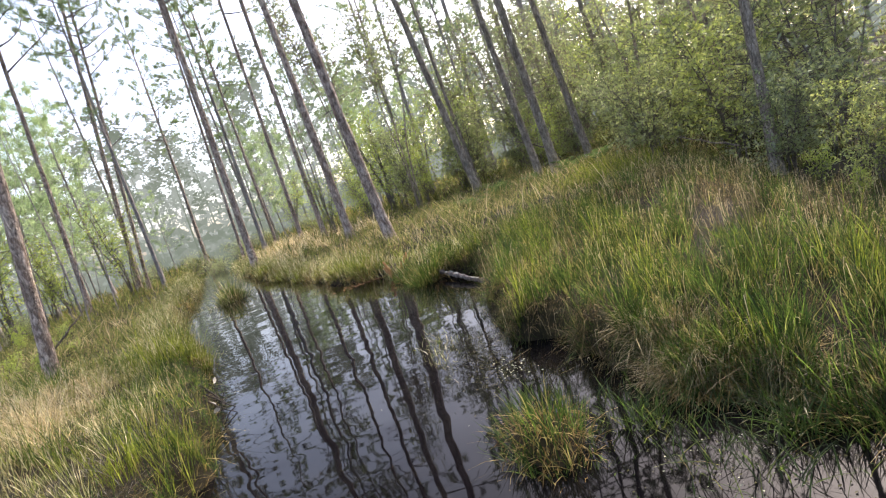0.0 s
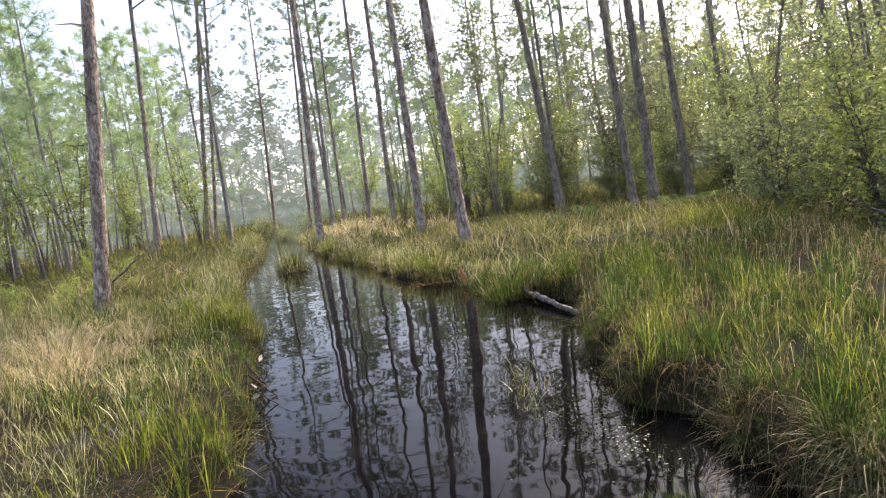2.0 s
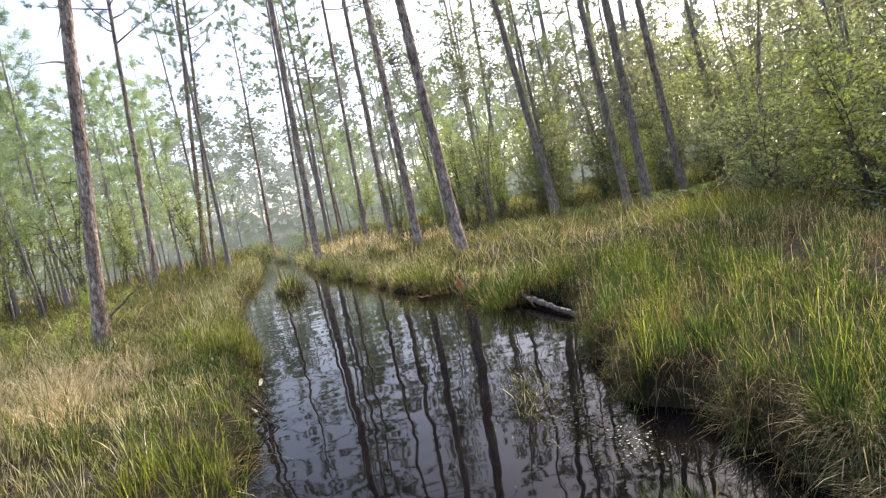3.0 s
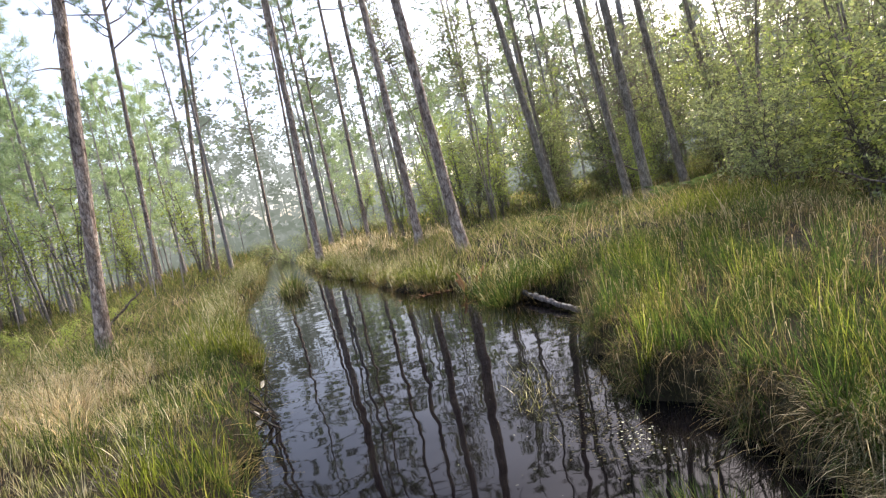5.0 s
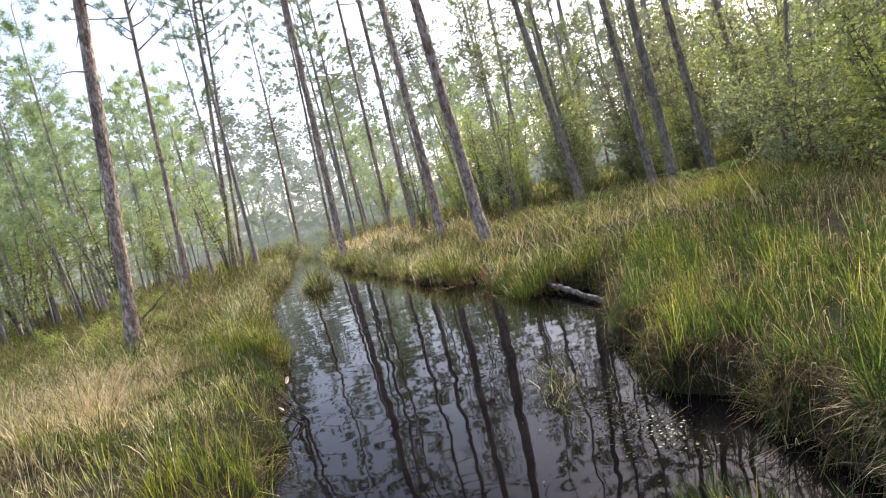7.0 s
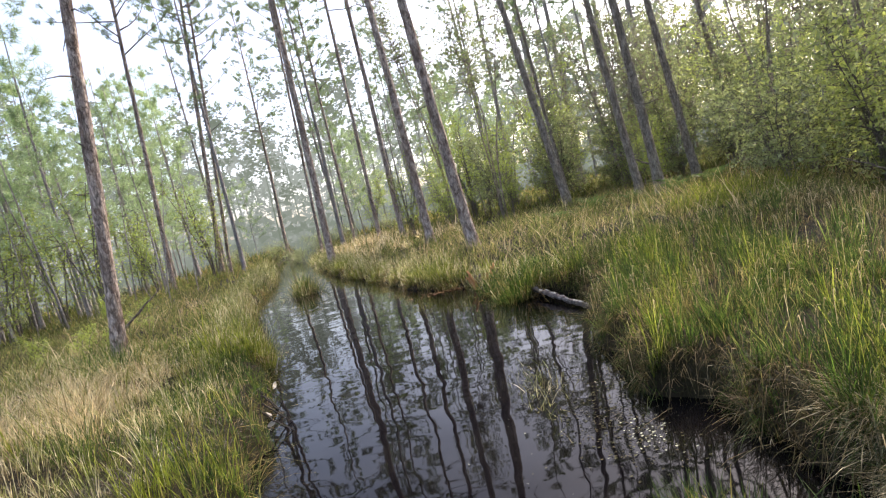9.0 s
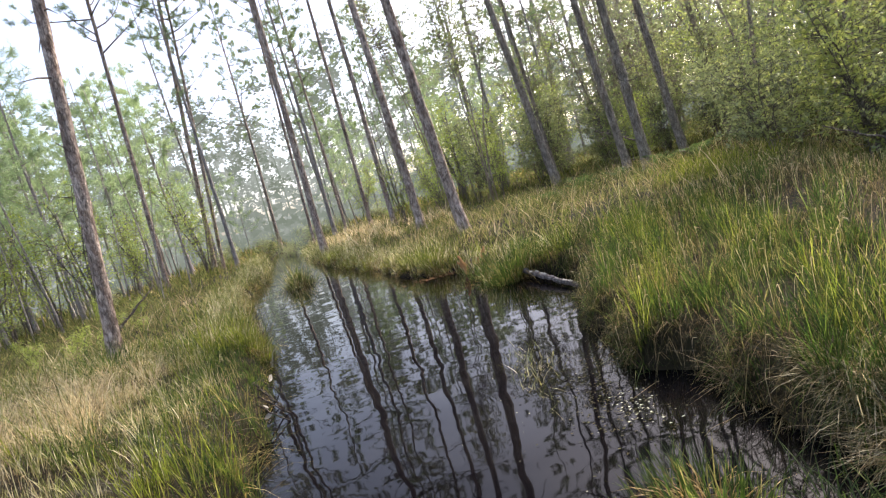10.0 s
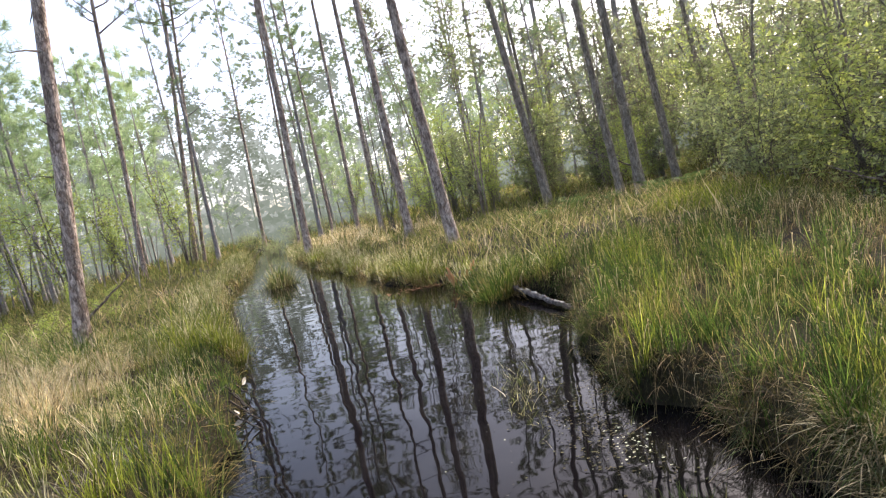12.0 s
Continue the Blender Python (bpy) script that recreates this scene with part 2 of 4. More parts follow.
class Tubes:
    """Collects tapered tubes along polylines into one mesh."""

    def __init__(self):
        self.v, self.f = [], []

    def add(self, pts, radii, sides=6, rough=0.0, rng=random):
        pts = [Vector(p) for p in pts]
        start = len(self.v)
        ref = Vector((0.31, 0.17, 0.93))
        for i, p in enumerate(pts):
            d = (pts[min(i + 1, len(pts) - 1)] - pts[max(i - 1, 0)]).normalized()
            if abs(d.dot(ref)) > 0.97:
                ref = Vector((0.93, 0.31, 0.17))
            a = d.cross(ref).normalized()
            b = d.cross(a)
            for k in range(sides):
                w = 2 * math.pi * k / sides
                r = radii[i] * (1 + rough * rng.uniform(-1, 1))
                self.v.append(p + (a * math.cos(w) + b * math.sin(w)) * r)
        for i in range(len(pts) - 1):
            for k in range(sides):
                q = start + i * sides
                self.f.append((q + k, q + (k + 1) % sides, q + sides + (k + 1) % sides, q + sides + k))
        self.f.append(tuple(range(start + sides - 1, start - 1, -1)))
        self.f.append(tuple(range(start + (len(pts) - 1) * sides, start + len(pts) * sides)))

    def mesh(self, name, mat):
        return mesh_from(name, self.v, self.f, mat)


# ---------------------------------------------------------------- ground and water
LEFT_Y = np.array([-40, -8, -3, 0, 2.8, 3.7, 4.8, 6.0, 7.4, 9.5, 13.1, 17.4, 29, 40, 60, 200])
LEFT_X = np.array([-2.2, -2.0, -1.5, -1.15, -1.2, -1.4, -1.7, -2.1, -2.6, -3.4, -4.65, -5.4, -8.5, -11.1, -15.3, -44])
RIGHT_Y = np.array([-40, -4, -1, 0.3, 0.8, 1.25, 1.55, 1.9, 2.2, 2.5, 2.75, 3.0, 3.7, 4.4, 5.2, 5.9, 6.4, 6.9, 8.1, 8.7, 9.7, 11.1, 15.3, 18.1, 22, 29, 40, 60, 200])
RIGHT_X = np.array([3.4, 3.2, 2.9, 2.2, 1.62, 1.37, 1.25, 1.13, 1.11, 1.12, 1.0, 0.85, 0.86, 0.95, 1.15, 1.25, 0.75, 0.5, 0.3, -0.3, -0.75, -1.2, -2.9, -3.85, -5.1, -6.9, -8.6, -12.2, -39])


def smooth01(a):
    a = np.clip(a, 0, 1)
    return a * a * (3 - 2 * a)


def lumps(x, y):
    """Gentle unevenness from a few waves."""
    return (np.sin(1.7 * x + 0.6 * y + 1) * np.cos(1.3 * y - 0.5 * x) * 0.5 + np.sin(4.1 * x - 2.3 * y) * np.cos(3.7 * y + 1.9 * x + 2) * 0.3 + np.sin(0.45 * x + 2) * np.cos(0.38 * y + 1) * 0.6)


def bank_distance(x, y):
    """Metres from the waterline: negative over the water."""
    wob = 0.05 * np.sin(7 * y + 1) + 0.04 * np.sin(13.3 * y + 2.4 * x)
    left = np.interp(y, LEFT_Y, LEFT_X) + wob - x
    right = x - np.interp(y, RIGHT_Y, RIGHT_X) - wob
    return np.maximum(left, right)


ISLETS = [(0.62, 1.62, 0.24, 0.42, 0.09), (-3.35, 12.9, 0.22, 0.35, 0.10)]


def ground_height(x, y):
    x, y = np.asarray(x, float), np.asarray(y, float)
    d = bank_distance(x, y)
    soft = smooth01((y - 6.0) / 1.0) * (x > np.interp(y, LEFT_Y, LEFT_X) + 0.4)
    soft = np.maximum(soft, 0.75 * smooth01((2.3 - y) / 1.0) * (x > 0.4))
    d = d + soft * (0.05 + 0.07 * np.sin(5.1 * y + 3.0 * x) + 0.05 * np.sin(11.0 * x - 3.0 * y))
    h = -0.35 + (0.56 - 0.10 * soft) * smooth01((d + 0.15 + 0.38 * soft) / (0.42 + 0.45 * soft)) + 0.14 * smooth01(d / 3.0) + 0.045 * lumps(x, y) * smooth01(d / 0.5)
    h = h - 0.66 * smooth01((x - 0.5 * y - 0.7) / 2.2) * smooth01((14 - y) / 6) * smooth01((d - 0.85) / 1.6)
    h = h - 0.55 * smooth01((-x - 6.0 - 0.25 * y) / 9.0) * smooth01((60 - y) / 30)
    h = h - 0.42 * smooth01((-x - 0.60 * y + 0.2) / 2.6) * smooth01((y - 5.2) / 4.0) * smooth01((60 - y) / 30)
    h = np.where((d > 1.5) & (x < 0), np.maximum(h, 0.03), h)
    for cx, cy, rx, ry, top in ISLETS:
        q = ((x - cx) / rx) ** 2 + ((y - cy) / ry) ** 2
        h = np.maximum(h, top - 0.22 * q)
    return h


def graded(lo, hi, near_lo, near_hi, fine, grow):
    """Grid lines: fine between near_lo and near_hi, wider and wider beyond."""
    mid = list(np.arange(near_lo, near_hi + 1e-6, fine))
    up, s = [near_hi], fine
    while up[-1] < hi:
        s *= grow
        up.append(up[-1] + s)
    dn, s = [near_lo], fine
    while dn[-1] > lo:
        s *= grow
        dn.append(dn[-1] - s)
    return np.array(dn[:0:-1] + mid + up[1:])


def build_ground():
    xs, ys = graded(-400, 400, -6, 6, 0.09, 1.10), graded(-400, 600, -1, 12, 0.09, 1.08)
    gx, gy = np.meshgrid(xs, ys)
    gz = ground_height(gx, gy)
    verts = np.stack([gx, gy, gz], -1).reshape(-1, 3)
    nx, ny = len(xs), len(ys)
    i, j = np.meshgrid(np.arange(nx - 1), np.arange(ny - 1))
    q = (j * nx + i).ravel()
    loops = np.stack([q, q + 1, q + nx + 1, q + nx], 1).ravel()
    ob = new("ground", mesh_arrays("ground", verts, loops, 4, SOIL, True))
    tagged(ob, "dark wet peat ground with grassy banks along the channel", "ground", kind="structure")


build_ground()


def build_water():
    xs, ys = np.linspace(-60, 3.1, 40), np.linspace(-40, 140, 80)
    gx, gy = np.meshgrid(xs, ys)
    verts = np.stack([gx, gy, gx * 0], -1).reshape(-1, 3)
    nx, ny = len(xs), len(ys)
    i, j = np.meshgrid(np.arange(nx - 1), np.arange(ny - 1))
    q = (j * nx + i).ravel()
    ob = new("water", mesh_arrays("water", verts, np.stack([q, q + 1, q + nx + 1, q + nx], 1).ravel(), 4, WATER, True))
    tagged(ob, "still tea-dark swamp water mirroring trees and pale sky", "water", kind="structure")


build_water()


def build_backdrop():
    """The far woods: a low hazy wall of scrub, and in front of it rows of thin trunks with airy crowns, all triangles."""
    rng = np.random.default_rng(5)
    n, far = 540, 96.0
    a = np.linspace(0, 2 * np.pi, n + 1)

    def ring(ang, dist, z):
        return np.stack([dist * np.sin(ang), dist * np.cos(ang), z], -1)

    pieces = []
    for dist, height in ((far, 4.0), (80.0, 1.6)):
        top = height * (1 + 0.22 * np.sin(11 * a + dist) + 0.2 * rng.uniform(-1, 1, n + 1))
        top[-1] = top[0]
        low, high = ring(a, dist + a * 0, a * 0 - 2), ring(a, dist + a * 0, top)
        pieces += [np.stack([low[:-1], low[1:], high[1:]], 1), np.stack([low[:-1], high[1:], high[:-1]], 1)]
    for lo, hi, trees, clumps in ((52, 60, 60, 400), (60, 72, 140, 330), (72, 84, 260, 250), (84, 94, 400, 220)):
        dist = rng.uniform(lo, hi, trees)
        ta = 2 * np.pi * (np.arange(trees) + rng.uniform(0, 1, trees)) / trees
        ta = np.where(np.cos(ta) > -0.1, ta, ta * 0.5)          # the woods are closest grown beyond the pool
        th = rng.uniform(11, 22, trees)
        w = rng.uniform(0.09, 0.17, trees) / dist
        tilt = rng.normal(0, 0.012, trees) * th / dist
        pieces.append(np.stack([ring(ta - w, dist, th * 0 - 1), ring(ta + w, dist, th * 0 - 1), ring(ta + tilt, dist, th)], 1))
        limbs = 17
        start = 0.42 if hi < 80 else 0.22
        lu = rng.uniform(0, 1, (trees, limbs)) ** 0.8
        reach = rng.normal(0, 1.25, (trees, limbs)) * (1.15 - 0.8 * lu)
        rise = th[:, None] * (start + (1.02 - start) * lu)
        limb = rng.integers(0, limbs, (trees, clumps))
        row = np.arange(trees)[:, None]
        z = rise[row, limb] + rng.normal(0, 0.33, (trees, clumps))
        b = ta[:, None] + tilt[:, None] * z / th[:, None] + (reach[row, limb] * rng.uniform(0.75, 1.0, (trees, clumps)) + rng.normal(0, 0.36, (trees, clumps))) / dist[:, None]
        size, turn = rng.uniform(0.09, 0.30, (trees, clumps)) * lo / 56, rng.uniform(0, 6.28, (trees, clumps))
        deep = dist[:, None] + rng.uniform(-0.8, 0.8, (trees, clumps))
        pieces.append(np.stack([ring(b + size * np.cos(turn + 2.1 * j) / dist[:, None], deep, z + 0.7 * size * np.sin(turn + 2.1 * j)) for j in range(3)], 2))
    bushes = 15000
    sa, sd, sz = rng.uniform(-1.6, 1.6, bushes), rng.uniform(58, 95, bushes), rng.uniform(0, 1, bushes) ** 1.7
    sz, ss, st = sz * (2.5 + 3.0 * (0.5 + 0.5 * np.sin(23 * sa + sd))), rng.uniform(0.2, 0.75, bushes), rng.uniform(0, 6.28, bushes)
    pieces.append(np.stack([ring(sa + ss * np.cos(st + 2.1 * j) / sd, sd, sz + 0.8 * ss * np.sin(st + 2.1 * j)) for j in range(3)], 1))
    verts = np.concatenate([q.reshape(-1, 3) for q in pieces])
    tagged(new("backdrop", mesh_arrays("backdrop", verts, np.arange(len(verts)), 3, DISTANCE)), "rows of the far pine woods with painted, glowing haze", "backdrop", kind="structure")


build_backdrop()


# ---------------------------------------------------------------- grass
def blades(name, xyz, height, width, lean, rng, mat, droop=0.5, along=None, fall=0.0):
    """Many bent, tapering blades as one mesh: root points, heights, widths and leans in arrays."""
    n = len(xyz)
    ang = rng.uniform(0, 2 * np.pi, n) if along is None else along
    dx, dy = np.cos(ang), np.sin(ang)
    fx, fy = -dy, dx
    turn = rng.uniform(-0.9, 0.9, n)
    sx, sy = fx * np.cos(turn) + dx * np.sin(turn), fy * np.cos(turn) + dy * np.sin(turn)
    steps = np.array([0.0, 0.38, 0.72, 1.0])
    shape = np.array([0.8, 1.0, 0.7, 0.0])
    bend = droop * rng.uniform(0.3, 1.3, n)
    hang = rng.uniform(0.3, 1.4, n)
    cols = []
    for s, w in zip(steps, shape):
        out = height * (lean * s + bend * s * s)
        up = height * (s - 0.42 * bend * s ** 2.2 - 0.18 * lean * s - fall * hang * s * s)
        cx, cy, cz = xyz[:, 0] + dx * out, xyz[:, 1] + dy * out, xyz[:, 2] + up
        if w > 0:
            cols.append(np.stack([cx - sx * width * w / 2, cy - sy * width * w / 2, cz], 1))
            cols.append(np.stack([cx + sx * width * w / 2, cy + sy * width * w / 2, cz], 1))
        else:
            cols.append(np.stack([cx, cy, cz], 1))
    verts = np.stack(cols, 1).reshape(-1, 3)          # seven a blade
    base = np.arange(n)[:, None] * 7
    tris = np.array([0, 1, 3, 0, 3, 2, 2, 3, 5, 2, 5, 4, 4, 5, 6])
    return mesh_arrays(name, verts, (base + tris[None, :]).ravel(), 3, mat, True)


def sow(rng, box, per_m2, keep, tuft=7, spread=0.07):
    """Root points in tufts inside box (x0, x1, y0, y1), where keep(x, y, bank distance) says so, with the tuft's own bearing."""
    x0, x1, y0, y1 = box
    n = int((x1 - x0) * (y1 - y0) * per_m2 / tuft)
    cx, cy = rng.uniform(x0, x1, n), rng.uniform(y0, y1, n)
    ok = keep(cx, cy, bank_distance(cx, cy))
    cx, cy = np.repeat(cx[ok], tuft), np.repeat(cy[ok], tuft)
    a, r = rng.uniform(0, 2 * np.pi, len(cx)), spread * np.sqrt(rng.uniform(0, 1, len(cx)))
    x, y = cx + np.cos(a) * r, cy + np.sin(a) * r
    grown = np.repeat(rng.choice([0.45, 0.65, 0.85, 1.0, 1.15, 1.45], int(ok.sum())) * rng.uniform(0.85, 1.15, int(ok.sum())), tuft)
    return np.stack([x, y, ground_height(x, y) - 0.02], 1), a + rng.normal(0, 0.9, len(cx)) + np.repeat(rng.normal(0, 0.6, int(ok.sum())), tuft), grown


def patchy(x, y, s=1.0):
    return 0.5 + 0.5 * np.sin(1.9 * s * x + 1.1 * s * y) * np.cos(1.4 * s * y - 0.8 * s * x + 1.3)


def grass_field(name, label, seed, box, per_m2, keep, height, width, mat, lean=0.25, droop=0.45, tuft=7, spread=0.07, fall=0.0, toward=0.0):
    rng = np.random.default_rng(seed)
    pts, ang, grown = sow(rng, box, per_m2, keep, tuft, spread)
    n = len(pts)
    if toward:
        px, py, e = pts[:, 0], pts[:, 1], 0.05
        slope = np.arctan2(bank_distance(px, py - e) - bank_distance(px, py + e), bank_distance(px - e, py) - bank_distance(px + e, py))
        ang = np.where(rng.uniform(0, 1, n) < toward, slope + rng.normal(0, 0.55, n), ang)
    tall = height * rng.uniform(0.45, 1.25, n) * grown * (0.75 + 0.5 * patchy(pts[:, 0], pts[:, 1]))
    w = width * rng.uniform(0.6, 1.3, n)
    ob = new(name, blades(name, pts, tall, w, lean * rng.uniform(0.2, 1.5, n), rng, mat, droop, ang, fall))
    return tagged(ob, label, "grass", kind="stuff")


def on_left(x, y):
    return x < np.interp(y, LEFT_Y, LEFT_X)


def in_view(x, y):
    return np.abs(x) < 1.15 * (y + 2.2)


def right_side(x, y):
    return ~on_left(x, y) & in_view(x, y)


def left_side(x, y):
    return on_left(x, y) & in_view(x, y)


# near banks: a chaotic thatch, green upright tufts in it, drooping fringes along the waterline
def clumped(x, y, level, s=1.0):
    """Irregular patches about half a metre wide."""
    a = np.sin(5.3 * s * x + 2.1 * s * y + 0.7) * np.cos(4.4 * s * y - 1.9 * s * x) + 0.6 * np.sin(9.7 * s * x - 7.1 * s * y + 2.0) + 0.5 * np.cos(13.0 * s * y + 3.7 * s * x)
    return a > level


def straw_patch(x, y):
    """Last year's bleached straw beside the leaning pine, its colour also painting sunlight."""
    reach = ((x + 3.75 + 0.3 * (y - 5.0)) / 1.15) ** 2 + ((y - 4.9) / 1.2) ** 2
    ragged = np.sin(6.1 * x + 2.3 * y) * np.cos(5.2 * y - 2.7 * x) + 0.6 * np.sin(11.0 * x - 8.0 * y)
    return reach < 0.7 + 0.45 * ragged


grass_field("grass_thatch", "grey matted dead grass with dark gaps on the bank", 78, (-5.5, -1.3, 1.4, 4.4), 1100,
            lambda x, y, d: (d > 0.25) & clumped(x, y, -0.3, 0.8) & left_side(x, y), 0.20, 0.0034, GREY_THATCH, lean=0.7, droop=0.7, tuft=14, spread=0.11, fall=0.35)
grass_field("grass_thatch", "tangled low thatch of brown and dead grass on the bank", 20, (0.8, 5.5, 0.2, 7.0), 750,
            lambda x, y, d: (d > 0.0) & clumped(x, y, -1.0, 0.9) & right_side(x, y), 0.17, 0.004, THATCH, lean=0.9, droop=0.7, tuft=6, spread=0.12, fall=0.3)
grass_field("dead_grass", "brown tangled dead grass standing on the bank", 71, (0.9, 5.5, 0.2, 7.0), 850,
            lambda x, y, d: (d > 0.10) & clumped(x, y, -0.6, 0.9) & right_side(x, y), 0.28, 0.0036, TANGLE, lean=0.35, droop=0.5, tuft=16, spread=0.07, fall=0.25)
grass_field("marsh_grass", "green grass on the bank above the shallows", 76, (1.2, 4.5, -1.0, 1.4), 900,
            lambda x, y, d: (d > 0.05) & ~on_left(x, y), 0.29, 0.0050, GRASS_GREEN, lean=0.2, droop=0.3, tuft=12, spread=0.06)
grass_field("marsh_grass", "lush green marsh grass on the bank beside the pool", 11, (0.8, 5.5, 0.2, 7.0), 2700,
            lambda x, y, d: (d > 0.10) & (d < 1.2 + 0.8 * patchy(x, y, 1.7)) & clumped(x, y, -0.55) & right_side(x, y), 0.24, 0.0034, GRASS_GREEN, lean=0.20, droop=0.35, tuft=22, spread=0.055)
grass_field("marsh_grass", "scattered green tufts in the brown meadow", 72, (1.5, 5.5, 1.2, 7.5), 650,
            lambda x, y, d: (d > 0.9) & clumped(x, y, 0.0, 0.7) & right_side(x, y), 0.25, 0.0046, GRASS_GREEN, lean=0.2, droop=0.3, tuft=12, spread=0.06)
grass_field("overhanging_grass", "straw and green grass hanging over the waterline", 22, (0.3, 3.4, 0.2, 7.0), 2300,
            lambda x, y, d: (d > np.where(y < 3.2, -0.04, 0.08)) & (d < 0.36) & right_side(x, y), 0.19, 0.0030, TANGLE, lean=0.3, droop=0.5, tuft=12, spread=0.07, fall=1.1, toward=0.7)
grass_field("overhanging_grass", "brown and green blades hanging down the steep face of the bank", 79, (0.7, 2.2, 0.8, 6.2), 5200,
            lambda x, y, d: (d > 0.08) & (d < 0.27) & right_side(x, y) & clumped(x, y, -0.75), 0.24, 0.0030, TANGLE, lean=0.22, droop=0.55, tuft=9, spread=0.05, fall=1.25, toward=0.85)
grass_field("overhanging_grass", "green blades arching down the steep face of the bank", 90, (0.7, 2.2, 0.8, 6.2), 2600,
            lambda x, y, d: (d > 0.06) & (d < 0.25) & right_side(x, y) & clumped(x, y, -0.3), 0.25, 0.0034, GRASS_GREEN, lean=0.22, droop=0.5, tuft=9, spread=0.05, fall=0.95, toward=0.7)
grass_field("overhanging_grass", "bleached straw hanging over the waterline", 73, (0.3, 3.4, 0.2, 7.0), 420,
            lambda x, y, d: (d > np.where(y < 3.2, 0.02, 0.08)) & (d < 0.42) & clumped(x, y, 0.45) & right_side(x, y), 0.20, 0.0030, STRAW_GRASS, lean=0.25, droop=0.5, tuft=10, spread=0.06, fall=1.0, toward=0.7)
grass_field("overhanging_grass", "long straw and green grass drooping over the shallows", 75, (0.8, 3.4, -0.8, 2.6), 1700,
            lambda x, y, d: (d > -0.05) & (d < 0.34) & ~on_left(x, y), 0.24, 0.0032, TANGLE, lean=0.35, droop=0.5, tuft=12, spread=0.07, fall=1.2, toward=0.7)
grass_field("grass_thatch", "tangled low thatch of straw and green grass on the bank", 26, (-8.0, -1.0, 0.8, 8.0), 900,
            lambda x, y, d: (d > 0.0) & clumped(x, y, -0.7, 0.7) & left_side(x, y), 0.17, 0.004, THATCH, lean=0.9, droop=0.7, tuft=6, spread=0.12, fall=0.3)
grass_field("marsh_grass", "tall fresh green grass along the water's edge", 12, (-4.5, -1.0, 0.8, 9.5), 1900,
            lambda x, y, d: (d > 0.0) & (d < np.where(y < 3.5, 0.55, 1.1) + 0.35 * np.sin(2.1 * y)) & clumped(x, y, -0.5) & left_side(x, y), 0.215, 0.0038, GRASS_GREEN, lean=0.18, droop=0.3, tuft=12, spread=0.05)
grass_field("dead_grass", "pale straw grass mixed with green on the bank", 23, (-8.0, -1.4, 0.8, 8.5), 2000,
            lambda x, y, d: (d > 0.45) & clumped(x, y, 0.6, 0.7) & (y > 3.6) & left_side(x, y), 0.22, 0.0031, STRAW_GRASS, lean=0.4, droop=0.5, tuft=18, spread=0.08, fall=0.3)
grass_field("dead_grass", "bleached straw lodged beside a pine, coloured bright for sunlight", 91, (-5.6, -2.2, 3.4, 6.6), 1900,
            lambda x, y, d: straw_patch(x, y) & clumped(x, y, 0.0, 2.1), 0.34, 0.0036, STRAW_GRASS, lean=0.4, droop=0.6, tuft=46, spread=0.085, fall=0.15)
grass_field("dead_grass", "rusty brown tufts standing in bleached straw", 88, (-5.6, -2.2, 3.4, 6.6), 650,
            lambda x, y, d: straw_patch(x, y) & clumped(x, y, 0.1, 1.1), 0.26, 0.0034, TANGLE, lean=0.4, droop=0.6, tuft=18, spread=0.07, fall=0.2)
grass_field("marsh_grass", "yellow-green tufts standing in bleached straw", 89, (-5.6, -2.2, 3.4, 6.6), 1250,
            lambda x, y, d: straw_patch(x, y) & clumped(x, y, -0.2, 1.7), 0.31, 0.0038, GRASS_PALE, lean=0.2, droop=0.35, tuft=14, spread=0.06)
grass_field("marsh_grass", "sparse green blades among pale straw grass", 24, (-8.0, -1.4, 0.8, 8.0), 1000,
            lambda x, y, d: (d > 0.5) & clumped(x, y, -0.2, 0.7) & left_side(x, y) & ~straw_patch(x, y), 0.23, 0.0038, GRASS_PALE, lean=0.18, droop=0.3, tuft=16, spread=0.06)
grass_field("overhanging_grass", "green and brown grass hanging over the waterline", 25, (-5.0, -1.0, 0.8, 13.5), 1700,
            lambda x, y, d: (d > -0.02) & (d < 0.2) & left_side(x, y), 0.24, 0.0042, GRASS_MIXED, lean=0.45, droop=0.45, tuft=11, spread=0.07, fall=0.75, toward=0.7)
# A straw mix brightens this fringe in place of sun on it.
grass_field("overhanging_grass", "grass hanging over the water at the far bend", 27, (-6.5, 1.6, 6.4, 20.0), 700,
            lambda x, y, d: (d > -0.05) & (d < 0.22) & in_view(x, y), 0.28, 0.006, GRASS_DRY, lean=0.4, droop=0.4, tuft=11, spread=0.08, fall=0.7, toward=0.7)
grass_field("lime_grass", "bright green blades at the near corner of the bank", 74, (-2.3, -1.2, 2.2, 3.2), 480,
            lambda x, y, d: (d > 0.02) & (((x + 1.62) / 0.3) ** 2 + ((y - 2.7) / 0.35) ** 2 < 1), 0.30, 0.0055, LIME, lean=0.15, droop=0.25, tuft=10, spread=0.06)
